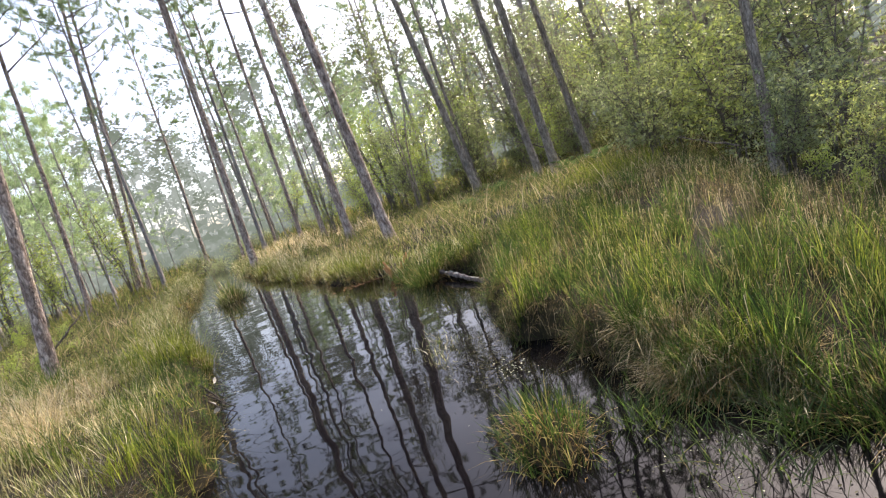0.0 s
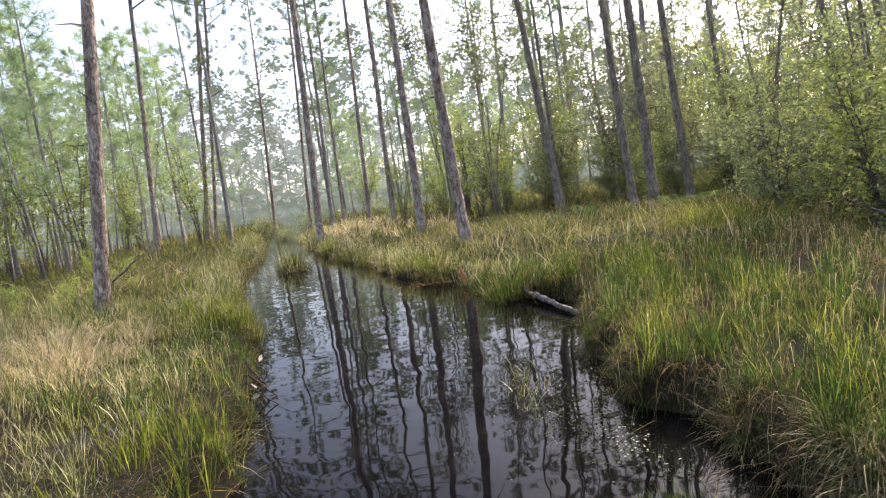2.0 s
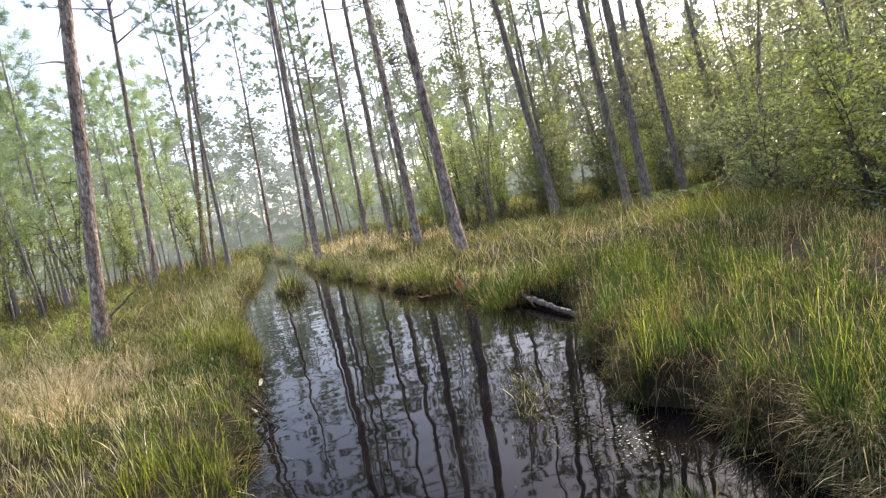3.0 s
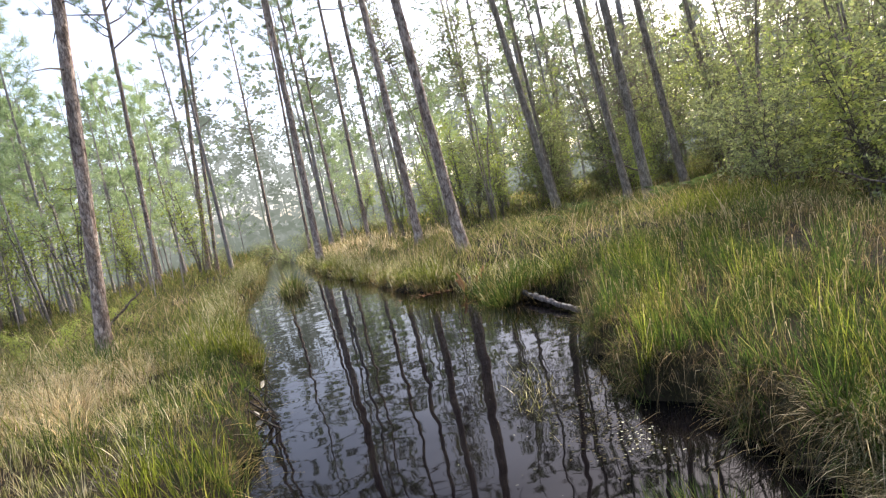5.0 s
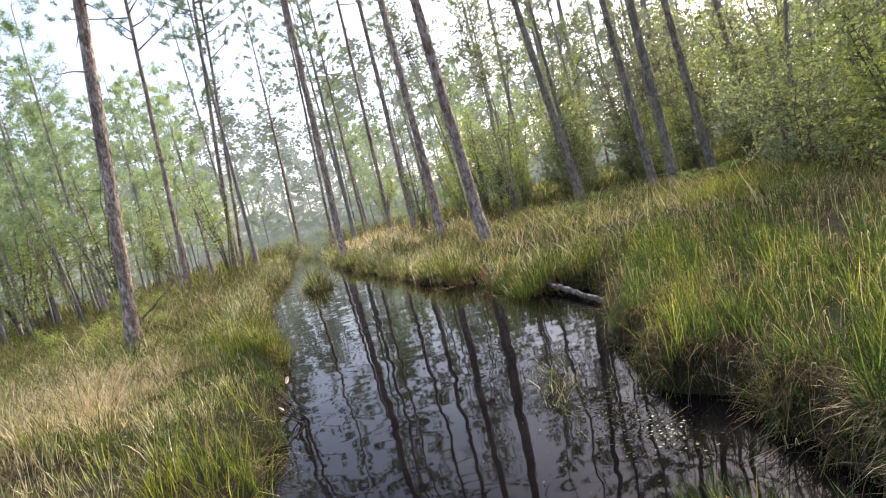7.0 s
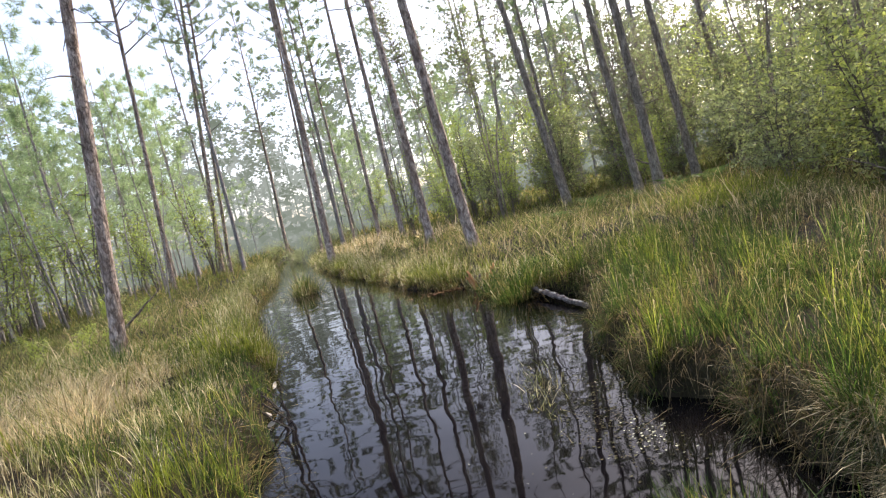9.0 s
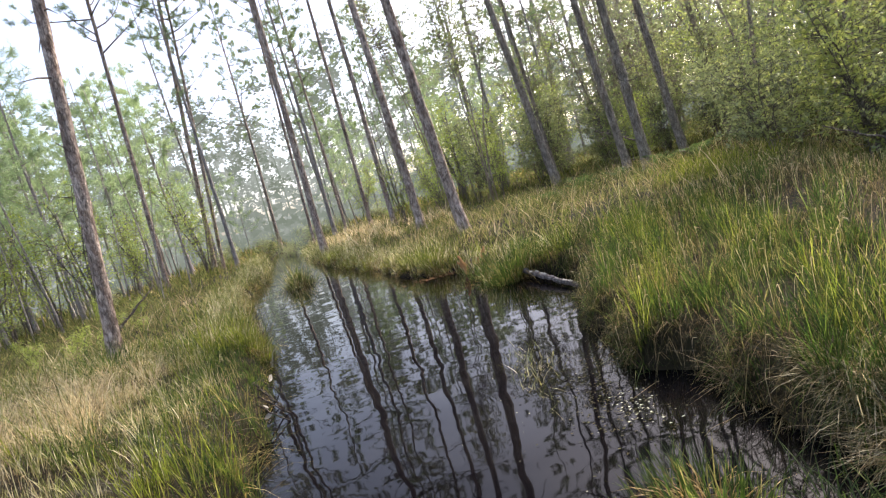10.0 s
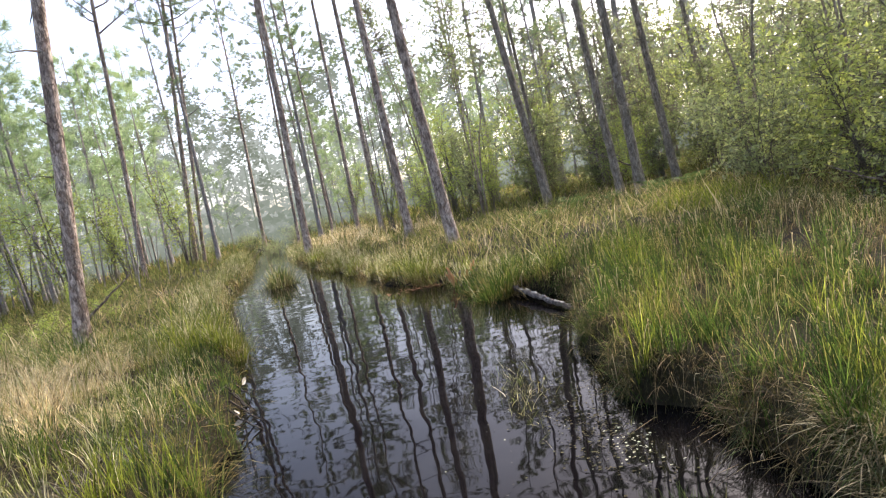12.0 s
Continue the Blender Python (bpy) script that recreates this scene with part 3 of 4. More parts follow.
# the meadow beyond
grass_field("meadow_grass", "rough mixed green and brown meadow grass", 13, (-14.0, 11.0, 6.5, 17.0), 210,
            lambda x, y, d: (d > -0.02) & in_view(x, y), 0.30, 0.0105, MEADOW, lean=0.35, droop=0.45, tuft=10, spread=0.10)
# Pale green here paints the sun that falls on the far bend.
grass_field("marsh_grass", "green grass along the far bend of the channel, coloured pale for sunlight", 17, (-7.0, 1.5, 6.4, 22.0), 800,
            lambda x, y, d: (d > -0.05) & (d < 0.75) & in_view(x, y), 0.29, 0.007, GRASS_PALE, lean=0.2, droop=0.35, tuft=10, spread=0.08)
# The sunlit strip is made by this straw's pale colour.
grass_field("dead_grass", "strip of pale straw beyond the bend, coloured for sunlight", 92, (-8.0, 1.0, 16.0, 30.0), 60,
            lambda x, y, d: (d > 0.5) & (d < 4.5) & ~on_left(x, y) & clumped(x, y, -0.9, 0.3), 0.42, 0.018, STRAW_GRASS, lean=0.3, droop=0.5, tuft=9, spread=0.16)
# Paled like the bend, with sunlight put into the green.
grass_field("marsh_grass", "pale green grass closing over the far channel", 93, (-10.0, -2.0, 16.5, 28.0), 330,
            lambda x, y, d: (d > 0.0) & (d < 0.9) & in_view(x, y), 0.34, 0.011, GRASS_PALE, lean=0.22, droop=0.35, tuft=9, spread=0.10)
grass_field("lime_grass", "bright lime-green grass patch in the meadow", 18, (3.4, 5.6, 7.6, 10.6), 420,
            lambda x, y, d: ((x - 4.5) / 0.9) ** 2 + ((y - 8.9) / 1.1) ** 2 < 1, 0.34, 0.008, LIME, lean=0.2, droop=0.3, tuft=10, spread=0.07)
grass_field("lime_grass", "fresh yellow-green tufts by the channel bend", 19, (-0.9, 1.2, 7.0, 9.4), 420,
            lambda x, y, d: (d > 0.0) & (d < 0.55) & (np.sin(3.1 * y + 2 * x) > -0.2), 0.34, 0.008, LIME, lean=0.2, droop=0.3, tuft=12, spread=0.06)
grass_field("lime_grass", "yellow-green tuft leaning over the water's edge", 28, (-3.4, -1.9, 5.4, 7.8), 900,
            lambda x, y, d: (d > -0.05) & (((x + 2.55) / 0.45) ** 2 + ((y - 6.5) / 0.8) ** 2 < 1), 0.34, 0.007, LIME, lean=0.25, droop=0.35, tuft=12, spread=0.06)
# Lime colour stands in for sun striking single blades on both banks.
grass_field("lime_grass", "bright green blades on the bank, coloured as if sunlit", 29, (0.9, 4.5, 1.2, 6.6), 750,
            lambda x, y, d: (d > 0.15) & (d < 1.5) & right_side(x, y) & clumped(x, y, 0.55), 0.29, 0.0042, LIME, lean=0.15, droop=0.22, tuft=9, spread=0.05)
grass_field("lime_grass", "bright green blades among straw, coloured as if sunlit", 30, (-6.5, -1.3, 1.0, 7.5), 280,
            lambda x, y, d: (d > 0.1) & left_side(x, y) & clumped(x, y, 0.5), 0.26, 0.0045, LIME, lean=0.15, droop=0.22, tuft=9, spread=0.05)
grass_field("meadow_grass", "rough distant grass under the pines", 14, (-26.0, 22.0, 17.0, 36.0), 42,
            lambda x, y, d: (d > 0.0) & in_view(x, y), 0.36, 0.027, MEADOW, tuft=9, spread=0.2)
grass_field("meadow_grass", "faint far grass between the trunks", 15, (-60.0, 45.0, 34.0, 70.0), 6,
            lambda x, y, d: (d > 0.05) & in_view(x, y), 0.60, 0.06, GRASS_MIXED, tuft=9, spread=0.4)
grass_field("meadow_grass", "rough grass on the banks behind the wading place", 77, (-6.0, 6.5, -4.0, 1.4), 260,
            lambda x, y, d: (d > 0.02) & ~in_view(x, y), 0.28, 0.0055, GRASS_MIXED, lean=0.3, droop=0.45, tuft=12, spread=0.09)
grass_field("meadow_grass", "rough grass behind the wading place", 16, (-9.0, 9.0, -9.0, 1.0), 50,
            lambda x, y, d: (d > 0.05) & ~in_view(x, y), 0.42, 0.012, GRASS_MIXED, tuft=9, spread=0.1)


def tussock(label, seed, cx, cy, rx, ry, count, height, width, mats):
    """A small island of grass standing in the water."""
    rng = np.random.default_rng(seed)
    root = new("grass_tussock")
    for nm, mat, share, lean, droop, fall in mats:
        n = int(count * share)
        a, r = rng.uniform(0, 2 * np.pi, n), np.sqrt(rng.uniform(0, 1, n))
        x, y = cx + rx * r * np.cos(a), cy + ry * r * np.sin(a)
        pts = np.stack([x, y, ground_height(x, y) - 0.02], 1)
        tall = height * rng.uniform(0.5, 1.2, n)
        tagged(under(root, nm, blades(nm, pts, tall, width * rng.uniform(0.6, 1.3, n), lean * rng.uniform(0.3, 1.6, n) * (0.3 + r), rng, mat, droop, a + rng.normal(0, 0.8, n), fall)), kind="stuff")
    return tagged(root, label, "grass tussock")


tussock("grass islet of green and yellowed blades standing in shallow water", 31, 0.66, 1.66, 0.27, 0.40, 1500, 0.21, 0.0044,
        (("green_blade", GRASS_GREEN, 0.5, 0.22, 0.3, 0.0), ("dead_blade", GRASS_DRY, 0.5, 0.4, 0.5, 0.8)))
STRAW_PARTS = (("dead_blade", STRAW_GRASS, 0.75, 0.45, 0.5, 0.75), ("green_blade", GRASS_GREEN, 0.25, 0.2, 0.3, 0.0))
tussock("bleached straw tussock drooping from the bank", 33, 1.40, 2.00, 0.12, 0.14, 700, 0.20, 0.0034, STRAW_PARTS)
tussock("bleached straw tussock drooping from the bank", 34, 1.42, 1.74, 0.17, 0.20, 1700, 0.22, 0.0034, STRAW_PARTS)
tussock("straw and green tussock at the foot of a pine", 35, -3.80, 6.10, 0.35, 0.22, 1300, 0.44, 0.005, STRAW_PARTS)
for k, (x, y, size) in enumerate([(1.66, 0.82, 1.0), (1.50, 1.22, 0.9), (1.98, 0.56, 1.1), (2.28, 0.28, 1.0), (1.42, 1.50, 0.8)]):
    tussock("straw and green tussock drooping into the shallows", 95 + k, x, y, 0.20 * size, 0.16 * size, 1100, 0.23 * size, 0.004, STRAW_PARTS if k % 2 else (("dead_blade", GRASS_DRY, 0.6, 0.45, 0.5, 0.75), ("green_blade", GRASS_GREEN, 0.4, 0.25, 0.3, 0.0)))
# Paler, yellower blades: sun on the bend is put into their colour.
SUN_COLOURED_PARTS = (("green_blade", LIME, 0.34, 0.22, 0.28, 0.0), ("pale_blade", GRASS_PALE, 0.34, 0.25, 0.3, 0.0), ("dead_blade", GRASS_DRY, 0.32, 0.5, 0.5, 0.8))
GREEN_PARTS = (("green_blade", GRASS_GREEN, 0.62, 0.22, 0.28, 0.0), ("dead_blade", GRASS_DRY, 0.38, 0.5, 0.5, 0.8))
for k, (x, y, size) in enumerate([(1.15, 6.95, 1.0), (-2.28, 6.25, 1.0), (0.45, 7.2, 0.8), (0.42, 8.1, 0.8), (-0.15, 8.75, 0.9), (-0.62, 9.6, 1.0), (-1.0, 10.6, 0.8), (-1.55, 12.0, 1.0), (-2.2, 13.7, 1.0), (-3.0, 15.8, 1.1), (-2.6, 7.5, 0.9), (-3.3, 9.4, 1.0)]):
    tussock("green tussock with straw at its foot on the waterline", 80 + k, x, y, 0.17 * size, 0.15 * size, 650, 0.34 * size, 0.0065, GREEN_PARTS if k in (0, 2) else SUN_COLOURED_PARTS)
tussock("tall green tussock with rusty dead base beside the log", 94, 0.68, 6.52, 0.20, 0.17, 1500, 0.50, 0.0055, GREEN_PARTS)
tussock("round green sedge tussock standing in the channel", 32, -3.42, 12.9, 0.36, 0.44, 1700, 0.50, 0.010,
        (("green_blade", GRASS_PALE, 0.35, 0.25, 0.35, 0.0), ("dark_blade", GRASS_GREEN, 0.25, 0.25, 0.35, 0.0), ("dead_blade", TANGLE, 0.40, 0.45, 0.5, 0.9)))


# ---------------------------------------------------------------- trees
def needle_tufts(rng, centres, dirs, length, count, width):
    """Bunches of long pine needles: one thin triangle a needle."""
    n = len(centres) * count
    c = np.repeat(np.asarray(centres), count, 0)
    d = np.repeat(np.asarray(dirs), count, 0)
    v = rng.normal(0, 1, (n, 3))
    v /= np.linalg.norm(v, axis=1)[:, None]
    v = v + d * 0.75
    v /= np.linalg.norm(v, axis=1)[:, None]
    side = np.cross(v, rng.normal(0, 1, (n, 3)))
    side /= np.linalg.norm(side, axis=1)[:, None] + 1e-9
    ln = length * rng.uniform(0.6, 1.15, n)[:, None]
    root = c + rng.normal(0, 0.03, (n, 3))
    tip = root + v * ln
    tip[:, 2] -= 0.12 * ln[:, 0]
    verts = np.stack([root - side * width / 2, root + side * width / 2, tip], 1).reshape(-1, 3)
    return verts, np.arange(n * 3)


def pine(name, label, rng_seed, height, dia, lean, crown_from, branches, mat=BARK, needles=16, spread=1.5, stubs=5, bend=0.0, tuft_len=0.24, rings=26, sides=12, split=False, leaves=NEEDLES, spray=0, needle=0.0075, limb=BRANCH, slim=1.0):
    """A slim pine: flared, rough trunk, dead stubs, branches, bunches of needles."""
    rng = random.Random(rng_seed)
    nrg = np.random.default_rng(rng_seed)
    root = new(name)
    axis = []
    ph = rng.uniform(0, 6)
    for i in range(rings + 1):
        s = i / rings
        z = height * s ** 1.15
        axis.append(Vector((lean[0] * z + bend * (math.sin(s * 5 + ph) - math.sin(ph)) + 0.006 * rng.uniform(-1, 1), lean[1] * z + bend * (math.cos(s * 4 + ph) - math.cos(ph)), z)))
    rad = [max(0.012, dia / 2 * ((1 - (i / rings) ** 1.15) ** 0.8 * 0.9 + 0.1) * (1 + 0.5 * math.exp(-axis[i].z / 0.28))) for i in range(rings + 1)]
    t = Tubes()
    t.add([axis[0] - Vector((0, 0, 0.3))] + axis, [rad[0]] + rad, sides, 0.07, rng)
    stem = under(root, "trunk", t.mesh("trunk", mat))

    def at(z):
        for i in range(rings):
            if axis[i + 1].z >= z:
                w = (z - axis[i].z) / max(1e-6, axis[i + 1].z - axis[i].z)
                return axis[i].lerp(axis[i + 1], w), rad[i] * (1 - w) + rad[i + 1] * w
        return axis[-1], rad[-1]

    joined = Tubes()
    for _ in range(stubs):
        z = rng.uniform(0.12, crown_from) * height
        p, r = at(z)
        a = rng.uniform(0, 2 * math.pi)
        ln = rng.uniform(0.15, 0.7)
        d = Vector((math.cos(a), math.sin(a), rng.uniform(-0.2, 0.35)))
        st = Tubes() if split else joined
        st.add([p, p + d * ln * 0.5, p + d * ln + Vector((0, 0, rng.uniform(-0.12, 0.08)))], [0.016, 0.011, 0.004], 5)
        if split:
            under(stem, "dead_branch", st.mesh("dead_branch", BRANCH), "bare grey dead branch stub")
    cen, dirs = [], []
    for k in range(branches):
        br = Tubes() if split else joined
        u = (k + rng.uniform(0, 1)) / branches
        z = height * (crown_from + (0.97 - crown_from) * u)
        p, r = at(z)
        a = k * 2.4 + rng.uniform(-0.5, 0.5)
        ln = spread * (1.15 - 0.75 * u) * rng.uniform(0.55, 1.2)
        rise = rng.uniform(-0.05, 0.45) + 0.5 * u
        pts = [p]
        d = Vector((math.cos(a), math.sin(a), rise)).normalized()
        for s in range(4):
            d = (d + Vector((rng.uniform(-0.25, 0.25), rng.uniform(-0.25, 0.25), rng.uniform(-0.12, 0.25)))).normalized()
            pts.append(pts[-1] + d * ln / 4)
        r0 = min(r * 0.5, 0.012 + 0.012 * ln) * slim
        br.add(pts, [r0, r0 * 0.8, r0 * 0.6, r0 * 0.45, 0.004], 5)
        for s in (2, 3, 4):
            for _ in range(2 if s < 4 else 1):
                if s == 4:
                    q, e = pts[4], (pts[4] - pts[3]).normalized()
                else:
                    e = ((pts[s + 1] - pts[s]).normalized() + Vector((rng.uniform(-1, 1), rng.uniform(-1, 1), rng.uniform(0, 0.9)))).normalized()
                    q = pts[s] + e * ln * rng.uniform(0.12, 0.3)
                    br.add([pts[s], q], [r0 * 0.4, 0.004], 4)
                cen += [tuple(q), tuple(q - e * 0.10)]
                dirs += [tuple(e), tuple(e)]
        for _ in range(spray):
            w = rng.uniform(1.0, 3.99)
            i = int(w)
            e = (d + Vector((rng.uniform(-1, 1), rng.uniform(-1, 1), rng.uniform(-0.3, 0.5)))).normalized()
            cen.append(tuple(pts[i].lerp(pts[i + 1], w - i) + e * ln * rng.uniform(0.05, 0.3)))
            dirs.append(tuple(e))
        if split:
            under(stem, "branch", br.mesh("branch", limb))
    if not split:
        tagged(under(root, "branchwork", joined.mesh("branchwork", limb)), kind="stuff")
    cen.append(tuple(axis[-1]))
    dirs.append((0, 0, 1))
    v, l = needle_tufts(nrg, cen, dirs, tuft_len, needles, needle)
    under(root, "crown", mesh_arrays("crown", v, l, 3, leaves), "bunched long green needles")
    return tagged(root, label, "pine tree", "pines of the stand")


def stand(ob, x, y, turn=0.0, size=1.0):
    ob.matrix_world = pose(x, y, float(ground_height(x, y)) - 0.03, 0, 0, turn) @ Matrix.Scale(size, 4)
    return ob


# x, y, lean to the right, thickness, height, where the crown begins
NEAR_PINES = [
    (-4.56, 7.50, 0.143, 0.178, 12.6, 5.4), (0.56, 11.20, -0.045, 0.225, 13.8, 7.4), (-0.35, 15.40, -0.010, 0.225, 15.2, 6.9),
    (-1.47, 21.50, 0.004, 0.200, 17.2, 8.7), (-3.79, 18.90, 0.024, 0.245, 16.8, 8.0), (-2.93, 27.00, 0.016, 0.200, 17.8, 10.0),
    (-5.76, 27.00, 0.042, 0.150, 15.2, 8.2), (-5.05, 33.00, 0.018, 0.180, 15.6, 7.9), (-10.89, 22.50, 0.073, 0.200, 15.8, 8.5),
    (-10.85, 27.50, 0.128, 0.230, 18.3, 10.2), (-10.25, 27.00, 0.112, 0.180, 15.5, 8.9), (-12.54, 46.00, 0.033, 0.300, 13.9, 8.3),
]
for k, (x, y, ln, dia, hi, low) in enumerate(NEAR_PINES):
    near = y < 16
    tr = pine("pine_tree", "slender pine with reddish-brown plated bark in rough grass", 100 + k, hi + (4.5 if near else 7.0), dia, (ln, 0.0), (low + 0.8) / (hi + (4.5 if near else 7.0)), 40 if near else 48,
              needles=26, leaves=NEEDLES, stubs=7, bend=0.035, spread=2.1, tuft_len=0.20, needle=0.016, spray=5, split=True, rings=60 if near else 30, sides=20 if near else 12)
    stand(tr, x, y)

RIGHT_TREES = [
    (3.89, 17.00, -0.111, 0.250, 14.0, 6.8), (4.53, 19.50, -0.043, 0.150, 12.8, 6.8), (5.01, 14.00, -0.058, 0.200, 12.4, 5.4),
    (5.28, 13.40, -0.056, 0.240, 12.9, 5.4), (7.00, 15.20, -0.063, 0.220, 13.1, 5.7), (9.50, 17.50, -0.088, 0.180, 12.8, 6.0),
    (12.41, 16.50, -0.120, 0.200, 12.9, 5.4), (14.23, 17.00, -0.076, 0.240, 12.0, 5.4), (5.96, 6.60, 0.070, 0.160, 9.5, 3.8),
]
for k, (x, y, ln, dia, hi, low) in enumerate(RIGHT_TREES):
    tr = pine("pine_tree", "grey-barked pine rising out of leafy undergrowth", 140 + k, hi + 1.0, dia, (ln, 0.0), (low + 2.4) / (hi + 1.0), 28 if y < 8 else 22, mat=BARK_GREY, spread=2.0, tuft_len=0.22,
              needles=48 if y < 8 else 32, stubs=6, bend=0.035, rings=34, sides=14, split=True)
    stand(tr, x, y)

# Haze over these stems is put into their bark colour.
POLE_PINES = [pine("pine_tree", "thin straight pine in the crowded stand, its bark paled for haze", 200 + k, 12.5 + 0.7 * k, 0.12 + 0.018 * k, (0.01 * (k - 2), 0.008 * (2 - k)), 0.37, 29, mat=BARK_PALE_HAZED,
                   needles=15, spread=1.9, tuft_len=0.22, needle=0.021, stubs=6, bend=0.07, rings=18, sides=8, limb=BARK_PALE_HAZED, slim=0.7) for k in range(5)]
# Young pines take the haze in both bark and needle colour.
YOUNG_PINES = [pine("young_pine", "young pine with soft green haze-paled foliage down its stem", 240 + k, 7.0 + k, 0.10 + 0.01 * k, (0.02 * (k - 1), 0), 0.22, 30, mat=BARK_PALE_HAZED,
                    needles=8, spread=1.7, stubs=2, bend=0.05, rings=14, sides=8, tuft_len=0.22, leaves=NEEDLES_SOFT, spray=15, needle=0.018, limb=BARK_PALE_HAZED, slim=0.5) for k in range(3)]


def scatter_trees():
    rng = random.Random(77)
    placed = [(x, y) for x, y, *_ in NEAR_PINES + RIGHT_TREES]

    def free(x, y, gap):
        return bank_distance(x, y) > 0.8 and all((x - a) ** 2 + (y - b) ** 2 > gap * gap for a, b in placed)

    def put(kinds, used, n, region, gap, lo, hi):
        made = tries = 0
        while made < n and tries < 6000:
            tries += 1
            x, y = region()
            if not free(x, y, gap):
                continue
            placed.append((x, y))
            k = rng.randrange(len(kinds))
            m = pose(x, y, float(ground_height(x, y)) - 0.03, 0, 0, rng.uniform(0, 360)) @ Matrix.Scale(rng.uniform(lo, hi), 4)
            if used[k]:
                copy_thing(kinds[k], m)
            else:
                kinds[k].matrix_world, used[k] = m, True
            made += 1

    def fan(y0, y1, a0, a1):
        def pick():
            d = math.sqrt(rng.uniform(y0 * y0, y1 * y1))
            a = radians(rng.uniform(a0, a1))
            return d * math.sin(a), d * math.cos(a)
        return pick

    up, uy = [False] * 5, [False] * 3
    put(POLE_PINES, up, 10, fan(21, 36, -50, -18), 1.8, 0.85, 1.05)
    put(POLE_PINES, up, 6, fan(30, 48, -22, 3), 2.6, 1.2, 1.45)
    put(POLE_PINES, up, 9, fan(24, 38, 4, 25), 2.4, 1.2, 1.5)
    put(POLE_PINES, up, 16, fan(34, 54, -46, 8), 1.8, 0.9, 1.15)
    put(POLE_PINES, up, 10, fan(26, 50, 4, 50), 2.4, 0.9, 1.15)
    put(YOUNG_PINES, uy, 6, fan(26, 34, -42, -31), 2.2, 1.15, 1.35)
    put(YOUNG_PINES, uy, 4, fan(30, 40, -29, -20), 2.0, 1.1, 1.4)
    put(YOUNG_PINES, uy, 20, fan(24, 48, -54, -22), 2.0, 0.8, 1.25)
    put(YOUNG_PINES, uy, 14, fan(30, 52, -30, 12), 2.0, 0.6, 1.0)


scatter_trees()


def bare_pole(seed, height, dia, lean):
    """A thin leaning dead stem with a few broken twigs."""
    rng = random.Random(seed)
    root = new("dead_sapling")
    pts = [Vector((lean * height * w + 0.10 * math.sin(4 * w + seed), 0.07 * math.cos(5 * w + seed), height * w - 0.2)) for w in (0, 0.15, 0.35, 0.55, 0.75, 1.0)]
    t = Tubes()
    t.add(pts, [dia / 2 * (1 - 0.15 * i) for i in range(6)], 7, 0.08, rng)
    stem = under(root, "trunk", t.mesh("trunk", BARK_PALE_HAZED))
    for _ in range(5):
        p = pts[rng.randrange(2, 5)].lerp(pts[5], rng.uniform(0, 0.7))
        a = rng.uniform(0, 6.28)
        q = p + Vector((math.cos(a), math.sin(a), rng.uniform(-0.1, 0.8))) * rng.uniform(0.15, 0.5)
        b = Tubes()
        b.add([p, p.lerp(q, 0.5) + Vector((0, 0, 0.03)), q], [0.009, 0.006, 0.003], 5)
        under(stem, "twig", b.mesh("twig", BRANCH))
    return tagged(root, "thin pale dead sapling leaning among the pines", "dead tree", "dead saplings in the stand")


def stand_bare_poles():
    rng = random.Random(91)
    kinds = [bare_pole(500 + k, 5.0 + 1.2 * k, 0.055 + 0.008 * k, 0.16 - 0.09 * k) for k in range(4)]
    for n in range(16):
        y = rng.uniform(15, 30)
        x = -y * rng.uniform(0.42, 0.85)
        m = pose(x, y, float(ground_height(x, y)) - 0.03, 0, 0, rng.uniform(-40, 40)) @ Matrix.Scale(rng.uniform(0.8, 1.2), 4)
        if n < 4:
            kinds[n].matrix_world = m
        else:
            copy_thing(kinds[n % 4], m)


stand_bare_poles()


# ---------------------------------------------------------------- broad-leaved undergrowth
def leaf_cloud(rng, centres, radius, per, size, aspect=0.42):
    """Leaves as bent diamonds around the twig ends: four points, two folded triangles a leaf."""
    n = len(centres) * per
    c = np.repeat(np.asarray(centres, float), per, 0)
    v = rng.normal(0, 1, (n, 3))
    v /= np.linalg.norm(v, axis=1)[:, None]
    p = c + v * radius * rng.uniform(0.15, 1.0, n)[:, None] ** 0.7
    d = v + rng.normal(0, 0.6, (n, 3)) + np.array([0, 0, 0.25])
    d /= np.linalg.norm(d, axis=1)[:, None]
    s = np.cross(d, rng.normal(0, 1, (n, 3)))
    s /= np.linalg.norm(s, axis=1)[:, None] + 1e-9
    up = np.cross(s, d)
    ln = size * rng.uniform(0.55, 1.2, n)[:, None]
    mid = p + d * ln * 0.5
    a, b = mid + s * ln * aspect / 2 + up * ln * 0.08, mid - s * ln * aspect / 2 + up * ln * 0.08
    tip = p + d * ln - up * ln * 0.06
    verts = np.stack([p, a, tip, b], 1).reshape(-1, 3)
    base = np.arange(n)[:, None] * 4
    return verts, (base + np.array([0, 1, 2, 0, 2, 3])[None, :]).ravel()


